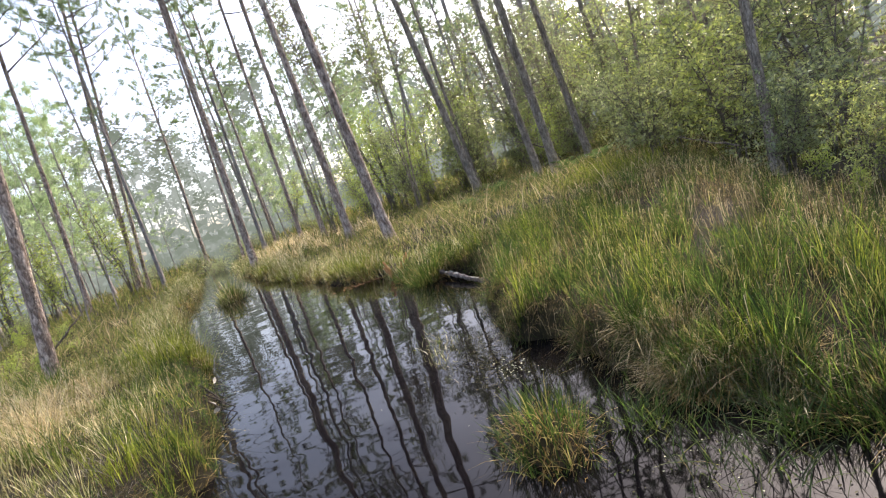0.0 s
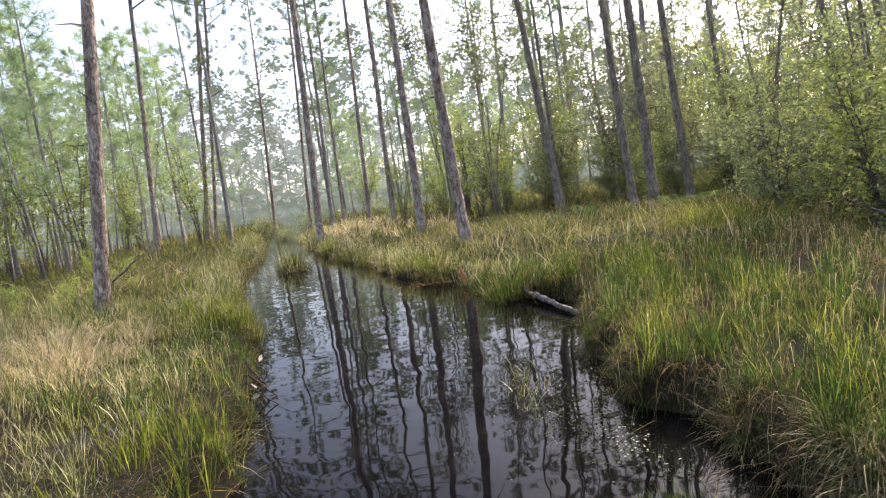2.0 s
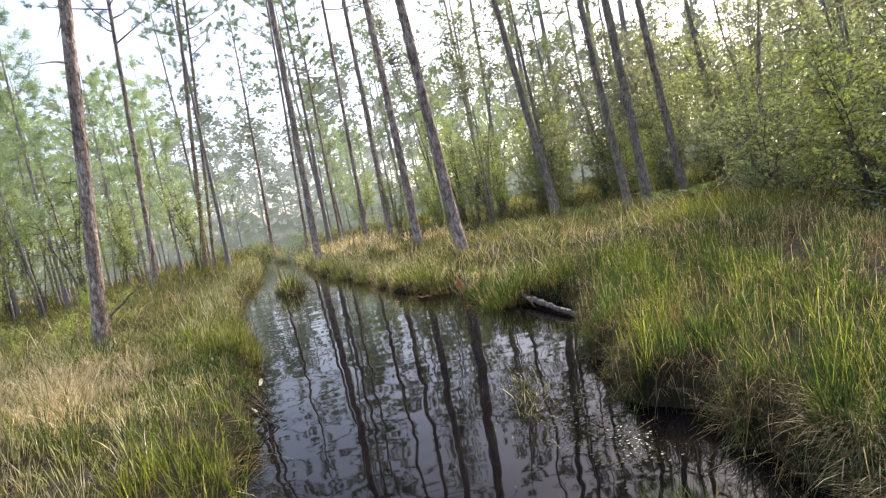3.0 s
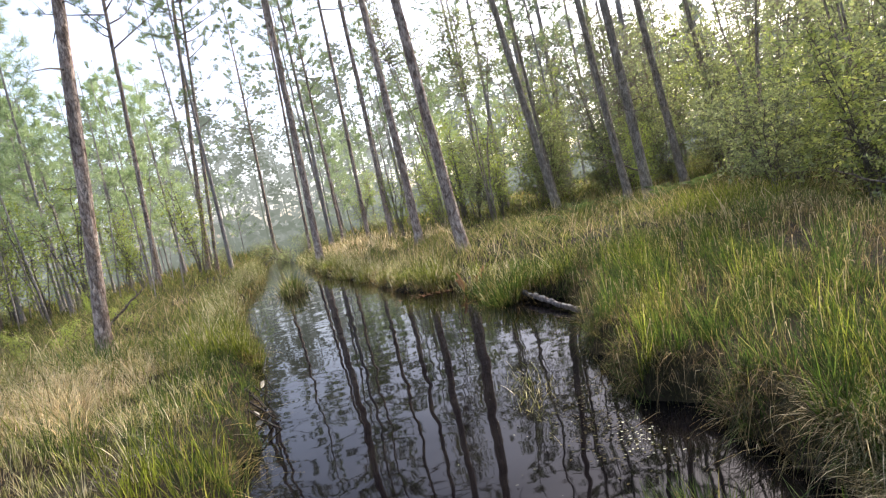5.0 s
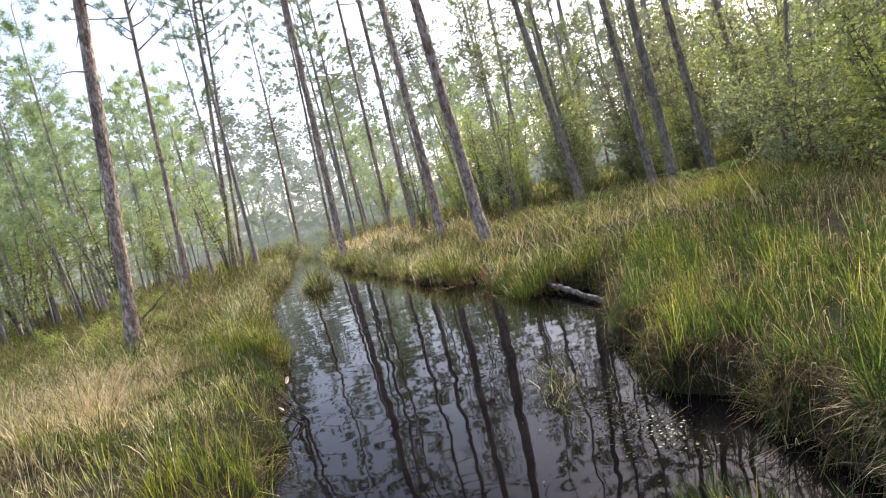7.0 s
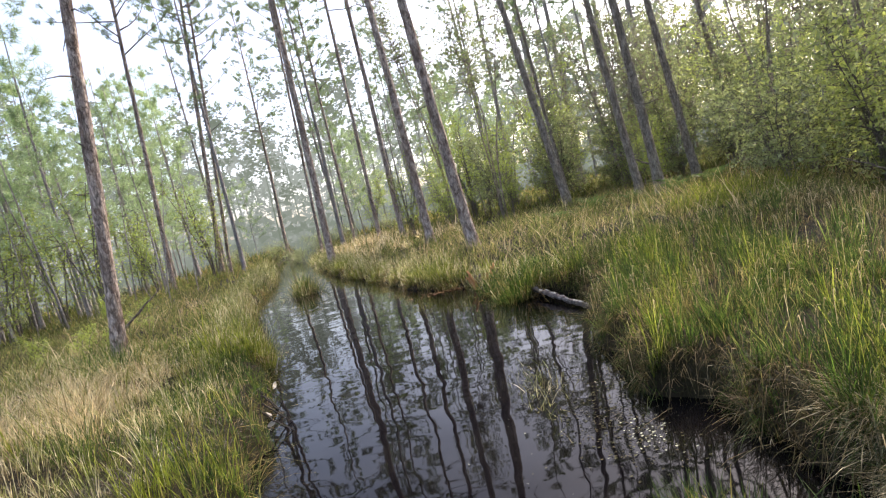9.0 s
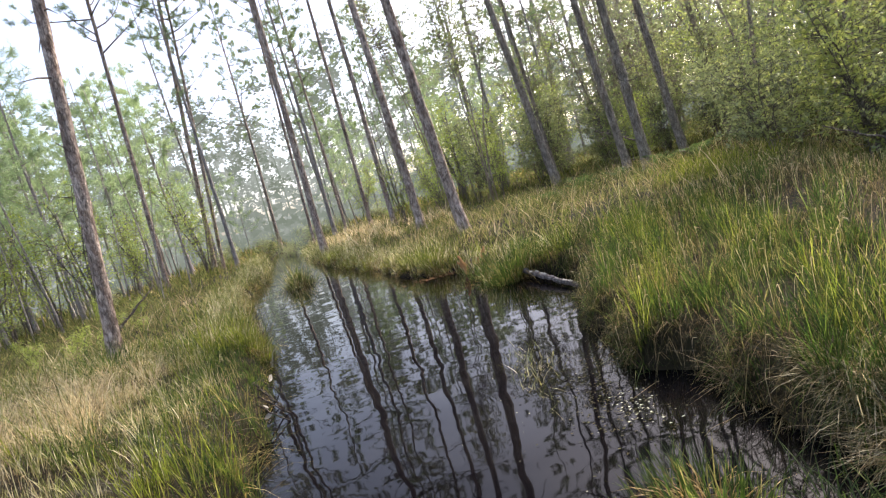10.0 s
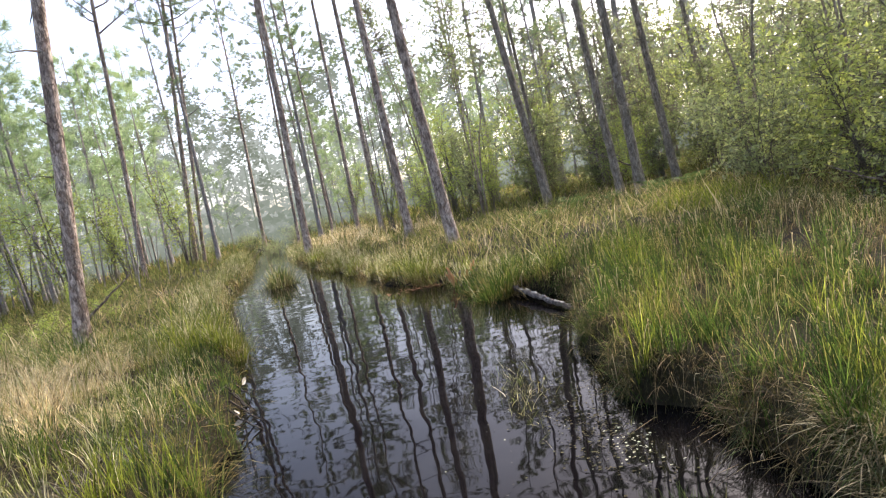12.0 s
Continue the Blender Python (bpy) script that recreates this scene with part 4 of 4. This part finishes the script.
def shrub(name, label, category, seed, height, width, stems, twigs, per, leaf, mat, low=0.15, stem_mat=BRANCH, lump=0.26, slim=1.0):
    """Several crooked stems, side twigs, and leaves gathered in clumps round the twig ends."""
    rng, nrg = random.Random(seed), np.random.default_rng(seed)
    root = new(name)
    t, ends = Tubes(), []
    for k in range(stems):
        a = rng.uniform(0, 2 * math.pi)
        out = width * 0.5 * math.sqrt(rng.uniform(0.05, 1))
        hi = height * rng.uniform(0.7, 1.0)
        pts = [Vector((0.12 * math.cos(a), 0.12 * math.sin(a), -0.1))]
        for s in range(1, 7):
            w = s / 6
            pts.append(Vector((math.cos(a) * out * w ** 1.3 + rng.uniform(-1, 1) * 0.07, math.sin(a) * out * w ** 1.3 + rng.uniform(-1, 1) * 0.07, hi * w)))
        r = (0.008 + 0.006 * height) * slim
        t.add(pts, [r * (1 - 0.13 * s) for s in range(7)], 6)
        for _ in range(twigs):
            w = rng.uniform(low, 1.0)
            i = min(5, int(w * 6))
            p = pts[i].lerp(pts[i + 1], w * 6 - i)
            b = rng.uniform(0, 2 * math.pi)
            ln = width * rng.uniform(0.12, 0.38) * (1.15 - 0.5 * w)
            q = p + Vector((math.cos(b) * ln, math.sin(b) * ln, rng.uniform(-0.1, 0.6) * ln))
            t.add([p, p.lerp(q, 0.5) + Vector((0, 0, 0.04)), q], [r * 0.35, r * 0.25, 0.003], 4)
            ends += [tuple(q), tuple(p.lerp(q, 0.6))]
    under(root, "stem", t.mesh("stem", stem_mat))
    v, l = leaf_cloud(nrg, ends, lump, per, leaf)
    under(root, "foliage", mesh_arrays("foliage", v, l, 3, mat))
    return tagged(root, label, category, "undergrowth of " + name.replace("_", " ") + " plants")


def spread_shrubs(kinds, places):
    used = set()
    for n, (x, y, size) in enumerate(places):
        k = n % len(kinds)
        m = pose(x, y, float(ground_height(x, y)) - 0.03, 0, 0, 67 * n) @ Matrix.Scale(size, 4)
        if k in used:
            copy_thing(kinds[k], m)
        else:
            kinds[k].matrix_world = m
            used.add(k)


BAYS = [shrub("bay_shrub", "dense evergreen shrub with glossy olive-green leaves", "shrub", 300 + k, 3.2 + 0.5 * k, 3.0, 8, 34, 8, 0.108, LEAF_YELLOW if k == 1 else LEAF_BAY, lump=0.06, slim=0.6) for k in range(3)]
spread_shrubs(BAYS, [(5.8, 9.3, 0.72), (6.9, 8.6, 0.9), (7.4, 6.9, 1.0), (7.9, 9.8, 0.85), (7.0, 10.6, 0.75), (9.4, 11.2, 1.0), (7.6, 12.6, 0.85),
                     (8.9, 13.6, 1.0), (10.8, 13.6, 1.1), (7.4, 17.0, 1.1), (9.4, 17.8, 1.2), (4.6, 20.4, 0.8),
                     (6.6, 20.5, 1.2), (4.4, 21.5, 1.1), (2.4, 21.0, 0.85), (13.0, 16.0, 1.3), (6.4, 17.6, 0.8), (8.6, 16.0, 0.9), (6.1, 6.5, 0.8), (5.4, 4.4, 0.42), (8.6, 8.0, 0.85)])
BAY_TREES = [shrub("bay_tree", "tall airy evergreen tree with small olive-green leaves", "tree", 320 + k, 6.5 + k, 4.2, 6, 34, 8, 0.11, LEAF_BAY, low=0.25, stem_mat=BARK_GREY, lump=0.08, slim=0.7) for k in range(3)]
spread_shrubs(BAY_TREES, [(9.8, 16.4, 0.85), (13.0, 15.2, 0.9), (7.6, 19.6, 0.85), (11.2, 20.0, 0.95), (5.6, 23.0, 0.8), (15.0, 19.5, 1.0), (9.2, 24.5, 1.0), (12.0, 12.0, 0.9), (8.6, 20.6, 1.1), (10.4, 22.6, 1.15), (13.2, 22.0, 1.2), (15.5, 24.0, 1.4), (18.5, 23.0, 1.4), (12.0, 26.5, 1.4), (21.0, 25.0, 1.5), (9.5, 29.0, 1.55), (14.0, 30.0, 1.6), (18.0, 29.0, 1.6), (22.5, 31.0, 1.7), (6.8, 31.5, 1.5), (6.4, 19.0, 0.9), (7.8, 18.2, 0.95)])
# Added trees with crowns out of view; the first four shade the right bank.
SHADE_CANOPY = [shrub("hardwood_tree", "added slim grey hardwood with a thin leafy crown for shade high above", "tree", 310 + k, 9.5 + k, 3.6, 3, 60, 9, 0.12, LEAF_BAY, low=0.62, stem_mat=BARK_GREY, lump=0.4, slim=0.6) for k in range(2)]
spread_shrubs(SHADE_CANOPY, [(7.9, 9.8, 0.92), (8.9, 8.4, 0.9), (6.9, 11.4, 0.9), (9.6, 9.9, 0.92), (2.1, 18.6, 1.0), (0.8, 23.0, 1.1)])
SAPLINGS = [shrub("sapling", "light green leafy sapling catching the sun", "sapling", 330 + k, 4.0 + k, 2.8, 5, 22, 9, 0.11, LEAF_FRESH, low=0.2) for k in range(2)]
spread_shrubs(SAPLINGS, [(2.0, 23.0, 0.9), (3.6, 26.0, 1.1), (0.4, 25.0, 0.85), (5.2, 24.5, 1.1), (6.6, 27.0, 1.2), (1.8, 29.0, 1.1), (3.2, 34.0, 1.2),
                         (-15.0, 22.0, 0.8), (-12.2, 24.0, 0.9), (-17.0, 22.0, 1.0), (8.2, 21.0, 0.9), (10.5, 18.6, 1.0), (6.2, 15.6, 0.55), (-12.5, 20.5, 0.9), (-15.5, 19.5, 0.9), (-18.5, 25.0, 1.1), (-14.5, 27.0, 1.1), (-10.5, 26.0, 0.9), (0.5, 20.4, 0.6), (-1.1, 22.0, 0.65), (2.6, 19.8, 0.6), (1.6, 24.5, 0.9), (-4.4, 40.0, 1.2)])
SPROUTS = [shrub("leafy_sprout", "knee-high sprout with fresh yellow-green leaves", "sapling", 370 + k, 1.0, 0.7, 4, 9, 9, 0.075, LEAF_FRESH, low=0.25, lump=0.12) for k in range(2)]
spread_shrubs(SPROUTS, [(-5.6, 8.4, 0.55), (-5.0, 8.2, 0.45), (-6.4, 9.4, 0.6), (-7.4, 9.8, 0.7), (-5.2, 9.6, 0.6), (-8.2, 11.0, 0.8), (-9.2, 12.4, 0.9), (-10.6, 14.0, 1.0), (-6.6, 11.6, 0.7), (-9.8, 16.0, 1.2), (-7.4, 13.6, 0.9), (-12.4, 16.2, 1.2), (-11.2, 18.4, 1.3), (4.9, 4.2, 0.8), (5.6, 5.4, 0.9)])
SCRUB = [shrub("scrub_bush", "low dull-green scrub under the trees", "shrub", 350 + k, 1.3, 1.9, 7, 14, 8, 0.08, LEAF_BAY, low=0.1) for k in range(2)]
spread_shrubs(SCRUB, [(5.4 + 1.3 * k + 0.4 * math.sin(9 * k), 20.5 + 1.6 * math.cos(5 * k), 0.8 + 0.2 * math.sin(3 * k)) for k in range(4)] +
              [(-11.0 - 1.7 * k, 24.0 + 4 * math.cos(4 * k), 0.9) for k in range(10)] + [(-7.5, 29.5, 1.0), (-7.0, 31.5, 1.2), (-8.2, 31.0, 1.1)] + [(-3.0 - 2.4 * k, 36.0 + 3 * math.sin(4 * k), 1.2) for k in range(5)])


def fern(seed):
    """A fern clump: arching fronds, each a rib with paired leaflets."""
    rng = random.Random(seed)
    root = new("fern")
    for k in range(11):
        a = 2 * math.pi * k / 11 + rng.uniform(-0.25, 0.25)
        ln = rng.uniform(0.5, 0.8)
        v, f = [], []
        steps = 16
        for i in range(steps):
            w = i / steps
            r = ln * (0.15 * w + 0.75 * w * w)
            z = ln * (1.25 * w - 0.75 * w * w)
            c = Vector((math.cos(a) * r, math.sin(a) * r, z))
            side = Vector((-math.sin(a), math.cos(a), 0))
            out = Vector((math.cos(a), math.sin(a), 0.2))
            size = ln * 0.26 * math.sin(math.pi * min(1, 0.16 + 0.84 * w)) + 0.012
            for sg in (-1, 1):
                q = len(v)
                v += [c, c + side * sg * size * 0.5 + out * 0.03, c + side * sg * size + out * 0.045 - Vector((0, 0, 0.12 * size)), c + side * sg * size * 0.5 - out * 0.006]
                f += [(q, q + 1, q + 2, q + 3)]
        under(root, "frond", mesh_from("frond", v, f, FERN))
    return tagged(root, "pale green fern clump under the trees", "fern", "ferns under the trees")


spread_shrubs([fern(400), fern(401)], [(5.5 + 0.42 * k + 0.3 * math.sin(5 * k), 12.4 + 0.9 * math.cos(7 * k) + 0.10 * k, 1.0 + 0.3 * math.sin(11 * k)) for k in range(17)] +
              [(3.7 + 0.3 * math.sin(7 * k), 13.6 + 0.5 * k, 0.75) for k in range(4)] + [(2.2 + 0.45 * k, 13.2 + 0.8 * math.sin(5 * k), 0.7) for k in range(8)])


# ---------------------------------------------------------------- dead wood and small things at the water
def make_dead_wood():
    mt = Mat("weathered_wood")
    v = mt.coords((1, 1, 1))
    g = mt.noise(v, 26, 6, 0.75)
    p = mt.noise(v, 17, 5, 0.7)
    c = mt.ramp(g, (0.3, (0.035, 0.027, 0.022)), (0.62, (0.15, 0.12, 0.10)))
    c = mt.mix(mt.ramp(p, (0.52, (0, 0, 0)), (0.60, (0.75, 0.75, 0.75))), c, (0.33, 0.28, 0.23))
    return mt.finish(c, 0.85, mt.bump(g, 0.8, 0.012), 0.2)


DEAD_WOOD = make_dead_wood()


def plain(name, color, rough=0.7):
    mt = Mat(name)
    n = mt.noise(mt.world_pos(), 40, 4, 0.7)
    return mt.finish(mt.mix(n, tuple(c * 0.65 for c in color), color), rough, None, 0.1)


DRY_LEAF = plain("bleached_leaf", (0.40, 0.37, 0.30))
ROTTEN = plain("rotten_orange_wood", (0.42, 0.22, 0.10), 0.85)
BROWN_LEAF = plain("orange_brown_litter", (0.30, 0.15, 0.06))
DARK_TWIG = plain("wet_dark_twig", (0.035, 0.028, 0.022), 0.5)
FLOATING = plain("pale_floating_scrap", (0.36, 0.36, 0.24))
ALGAE = plain("brown_algae", (0.05, 0.042, 0.018), 0.9)
DUCKWEED = plain("olive_pond_scum", (0.06, 0.058, 0.022), 0.9)


def crooked(a, b, r0, r1, n, wob, rng, sides=9, rough=0.12):
    a, b = Vector(a), Vector(b)
    pts = [a.lerp(b, i / n) + Vector((rng.uniform(-1, 1), rng.uniform(-1, 1), rng.uniform(-1, 1))) * wob for i in range(n + 1)]
    t = Tubes()
    t.add(pts, [r0 + (r1 - r0) * i / n for i in range(n + 1)], sides, rough, rng)
    return t, pts


def fallen_log():
    rng = random.Random(9)
    root = new("fallen_log")
    t, pts = crooked((0.86, 6.45, 0.085), (1.20, 5.05, 0.03), 0.026, 0.023, 26, 0.008, rng, 14, 0.22)
    under(root, "log_trunk", t.mesh("log_trunk", DEAD_WOOD))
    for k in (2, 5, 7, 9, 11, 14, 16, 19, 21, 23):
        p = pts[k]
        v, f = [], []
        w, ln = rng.uniform(0.008, 0.017), rng.uniform(0.03, 0.11)
        off = rng.uniform(-0.012, 0.014)
        for j in range(6):
            for i in range(4):
                e = 0.5 + 0.5 * math.sin(math.pi * (j + 0.5) / 6)
                v.append(p + Vector((off - 0.23 * ln * (j / 5 - 0.5) + (i - 1.5) * w * e * 0.66 + rng.uniform(-0.003, 0.003), ln * (j / 5 - 0.5) + rng.uniform(-0.006, 0.006), 0.031 - 0.005 * (i - 1.5) ** 2 + rng.uniform(0, 0.007))))
        for j in range(5):
            for i in range(3):
                q = j * 4 + i
                f.append((q, q + 1, q + 5, q + 4))
        under(root, "bark_flake", mesh_from("bark_flake", v, f, DRY_LEAF if k % 2 else BARK_PALE_HAZED), "pale peeling bark")
    s, _ = crooked(pts[1], pts[1] + Vector((-0.10, 0.05, 0.09)), 0.018, 0.006, 4, 0.006, rng, 6)
    under(root, "broken_stub", s.mesh("broken_stub", DEAD_WOOD))
    tagged(root, "weathered grey-brown log with peeling bark lying in the water", "log")


fallen_log()


def broken_stump():
    rng = random.Random(19)
    root = new("rotten_stump")
    for k in range(9):
        a = 2 * math.pi * k / 9
        p = Vector((0.40 + 0.10 * math.cos(a), 7.85 + 0.08 * math.sin(a), 0.02))
        t, _ = crooked(p, p + Vector((0.10 * math.cos(a) + rng.uniform(-0.05, 0.08), rng.uniform(-0.08, 0.02), rng.uniform(0.12, 0.30))), 0.05, 0.012, 5, 0.012, rng, 7, 0.25)
        under(root, "splinter", t.mesh("splinter", ROTTEN if k % 3 else DEAD_WOOD))
    tagged(root, "rotten orange-brown stump splinters at the water's edge", "stump")


broken_stump()


def dead_branch(label, a, b, r, seed, forks, mat=DEAD_WOOD):
    rng = random.Random(seed)
    root = new("dead_branch")
    t, pts = crooked(a, b, r, r * 0.4, 8, r * 0.9, rng, 7)
    under(root, "stick", t.mesh("stick", mat))
    for k in range(forks):
        p = pts[rng.randrange(2, 8)]
        q = p + Vector((rng.uniform(-0.3, 0.3), rng.uniform(-0.2, 0.2), rng.uniform(0.0, 0.3))) * (Vector(b) - Vector(a)).length * 0.6
        t, _ = crooked(p, q, r * 0.45, r * 0.15, 4, r * 0.4, rng, 5)
        under(root, "side_twig", t.mesh("side_twig", mat))
    tagged(root, label, "branch", "dead sticks lying about")


dead_branch("dead grey branch propped in the grass beside a pine", (-5.4, 8.9, 0.45), (-4.55, 9.1, 1.06), 0.022, 3, 3)
dead_branch("bare crooked branch sticking out under the bushes", (5.2, 6.2, 0.35), (4.2, 5.9, 0.75), 0.014, 4, 3)
dead_branch("thin bleached stick leaning over the channel", (-1.95, 5.6, 0.02), (-1.86, 5.55, 0.20), 0.010, 5, 0, DRY_LEAF)
dead_branch("bare branch low in the undergrowth", (5.6, 14.3, 0.9), (4.4, 14.0, 1.5), 0.02, 6, 3)
for k, (x, y) in enumerate(((-1.72, 4.75), (-1.66, 4.55), (-1.60, 4.40), (-1.52, 4.15), (-1.47, 3.95))):
    dead_branch("dark wet twig poking out of the bank into water", (x - 0.08, y, 0.16), (x + 0.12 + 0.05 * math.sin(5 * k), y - 0.08, -0.02), 0.008, 30 + k, 2, DARK_TWIG)


def curled_leaf(label, x, y, z, size, turn, tilt, mat=DRY_LEAF):
    v, f = [], []
    for j in range(7):
        w = j / 6
        half = 0.24 * size * math.sin(math.pi * (0.06 + 0.9 * w))
        for i in (-1, -0.5, 0, 0.5, 1):
            v.append((size * (w - 0.5), half * i, 0.18 * size * (w - 0.5) ** 2 + 0.35 * half * i * i))
    for j in range(6):
        for i in range(4):
            q = j * 5 + i
            f.append((q, q + 1, q + 6, q + 5))
    ob = new("dead_leaf", mesh_from("dead_leaf", v, f, mat))
    ob.matrix_world = pose(x, y, z, tilt, -tilt * 0.4, turn)
    tagged(ob, label, "leaf", "bleached leaves on the bank")


curled_leaf("bleached curled dead leaf caught on the bank", -1.70, 4.78, 0.12, 0.085, 80, 70)
curled_leaf("bleached curled dead leaf at the water's edge", -1.50, 3.98, 0.05, 0.075, 20, 55)
curled_leaf("bleached curled dead leaf at the water's edge", -1.56, 4.12, 0.08, 0.08, 130, 35)


def scraps(name, label, seed, cx, cy, rx, ry, n, size, mat, z=0.004):
    """Little irregular flat bits floating on the water, as one piece of stuff."""
    rng = np.random.default_rng(seed)
    k = 6
    c = np.stack([cx + rx * rng.normal(0, 0.5, n), cy + ry * rng.normal(0, 0.5, n), z + rng.uniform(0, 0.004, n)], 1)
    keep = bank_distance(c[:, 0], c[:, 1]) < 0.1
    c = c[keep]
    n = len(c)
    r = size * rng.uniform(0.3, 1.3, n)
    ang = np.linspace(0, 2 * np.pi, k, endpoint=False)
    rad = r[:, None] * rng.uniform(0.55, 1.1, (n, k))
    rot = rng.uniform(0, 6.28, n)[:, None]
    v = np.stack([c[:, 0:1] + rad * np.cos(ang + rot), c[:, 1:2] + 0.7 * rad * np.sin(ang + rot), np.repeat(c[:, 2:3], k, 1) + rng.uniform(0, 0.004, (n, k))], -1).reshape(-1, 3)
    tagged(new(name, mesh_arrays(name, v, np.arange(n * k), k, mat)), label, "floating debris", kind="stuff")


scraps("floating_petals", "pale scraps and petals floating below the bank", 41, 0.74, 2.62, 0.13, 0.26, 70, 0.0075, FLOATING)
scraps("floating_petals", "scattered pale scraps floating on the pool", 42, 0.45, 3.2, 0.8, 1.6, 60, 0.0045, FLOATING)
scraps("pond_scum", "olive scum drifting on the shallow water", 43, 0.62, 3.0, 0.34, 0.9, 260, 0.008, DUCKWEED, 0.002)
scraps("pond_scum", "olive scum drifting by the log", 44, 0.70, 5.2, 0.45, 0.6, 160, 0.010, DUCKWEED, 0.002)
scraps("pond_scum", "brown-olive algae specks on the shallow water", 48, 0.66, 2.75, 0.22, 0.50, 420, 0.007, ALGAE, 0.001)
scraps("leaf_litter", "orange-brown needles and litter at the water's edge", 45, 0.0, 8.35, 0.55, 0.22, 160, 0.03, BROWN_LEAF, 0.006)
# Pale floating scraps here double as the tiny sun glints on the shallows.
scraps("floating_petals", "pale scraps in the shallows, doubling as painted sun glints", 46, 1.25, 0.95, 0.35, 0.25, 90, 0.0045, FLOATING)


def water_sedge(label, seed, cx, cy, rx, ry, n, height, mat=GRASS_GREEN):
    rng = np.random.default_rng(seed)
    x, y = cx + rx * rng.normal(0, 0.5, n), cy + ry * rng.normal(0, 0.5, n)
    pts = np.stack([x, y, np.full(n, -0.03)], 1)
    ob = new("water_sedge", blades("water_sedge", pts, height * rng.uniform(0.4, 1.2, n), 0.0045 * rng.uniform(0.6, 1.3, n), 0.4 * rng.uniform(0.2, 1.8, n), rng, mat, 0.5))
    tagged(ob, label, "grass", kind="stuff")


water_sedge("olive water weed and thin blades in the pool", 51, 0.38, 3.5, 0.13, 0.45, 170, 0.12, GRASS_PALE)
water_sedge("sparse grass blades rising from the shallows", 52, 1.00, 1.55, 0.28, 0.35, 150, 0.17)
water_sedge("sparse green blades rising from the near shallows", 54, 1.18, 0.95, 0.34, 0.30, 190, 0.20)
water_sedge("green blades in a loose clump in the shallows", 55, 1.02, 1.42, 0.10, 0.14, 120, 0.22)
water_sedge("green blades in a loose clump in the shallows", 56, 1.42, 0.98, 0.08, 0.10, 100, 0.26)
scraps("pond_scum", "olive scum on the near shallows", 47, 1.15, 0.95, 0.5, 0.4, 160, 0.006, DUCKWEED, 0.002)
water_sedge("thin blades standing in the far pool", 53, -0.6, 7.3, 0.25, 0.6, 50, 0.15)

# pale drooping seed heads above the marsh grass
SEED = make_leaf_material("seed_heads", (0.34, 0.25, 0.11), (0.52, 0.41, 0.21), (0.70, 0.58, 0.36), 0.8, 0.3, 0.008)


def hooked_blades(label, seed, box, per_m2, keep, height, size):
    """Thin dry stalks whose pale flat tips curl over."""
    rng = np.random.default_rng(seed)
    pts, ang, grown = sow(rng, box, per_m2, keep, 3, 0.08)
    n = len(pts)
    h = height * rng.uniform(0.55, 1.15, n)
    curl = size * rng.uniform(0.5, 1.4, n)
    dx, dy = np.cos(ang), np.sin(ang)
    lean = rng.uniform(0.0, 0.3, n)
    out = [0 * h, lean * h * 0.8, lean * h + 0.25 * curl, lean * h + 0.75 * curl, lean * h + 0.95 * curl]
    up = [0 * h, 0.8 * h, h, h - 0.10 * curl, h - 0.65 * curl]
    wide = [0.0022, 0.0024, 0.10 * size, 0.085 * size]
    cols = []
    for k in range(4):
        for sg in (-0.5, 0.5):
            cols.append(np.stack([pts[:, 0] + dx * out[k] - dy * sg * wide[k], pts[:, 1] + dy * out[k] + dx * sg * wide[k], pts[:, 2] + up[k] + sg * 0.6 * wide[k]], 1))
    cols.append(np.stack([pts[:, 0] + dx * out[4], pts[:, 1] + dy * out[4], pts[:, 2] + up[4]], 1))
    tris = np.array([0, 1, 3, 0, 3, 2, 2, 3, 5, 2, 5, 4, 4, 5, 7, 4, 7, 6, 6, 7, 8])
    me = mesh_arrays("dry_curls", np.stack(cols, 1).reshape(-1, 3), (np.arange(n)[:, None] * 9 + tris[None, :]).ravel(), 3, SEED, True)
    tagged(new("dry_curls", me), label, "grass", kind="stuff")


hooked_blades("pale curled tips of dead blades above the marsh grass", 61, (0.9, 5.5, 0.8, 7.5), 105, lambda x, y, d: (d > 0.05) & clumped(x, y, -0.2, 1.1) & right_side(x, y), 0.25, 0.034)
hooked_blades("pale curled tips of dead blades on the bank", 63, (-6.0, -1.2, 0.8, 8.0), 14, lambda x, y, d: (d > 0.05) & left_side(x, y), 0.26, 0.035)
grass_field("seed_heads", "pale drooping seed heads over the meadow", 62, (-7.0, 8.0, 6.5, 14.0), 26,
            lambda x, y, d: (d > 0.12) & in_view(x, y), 0.46, 0.008, SEED, lean=0.2, droop=0.75, tuft=3, spread=0.10)
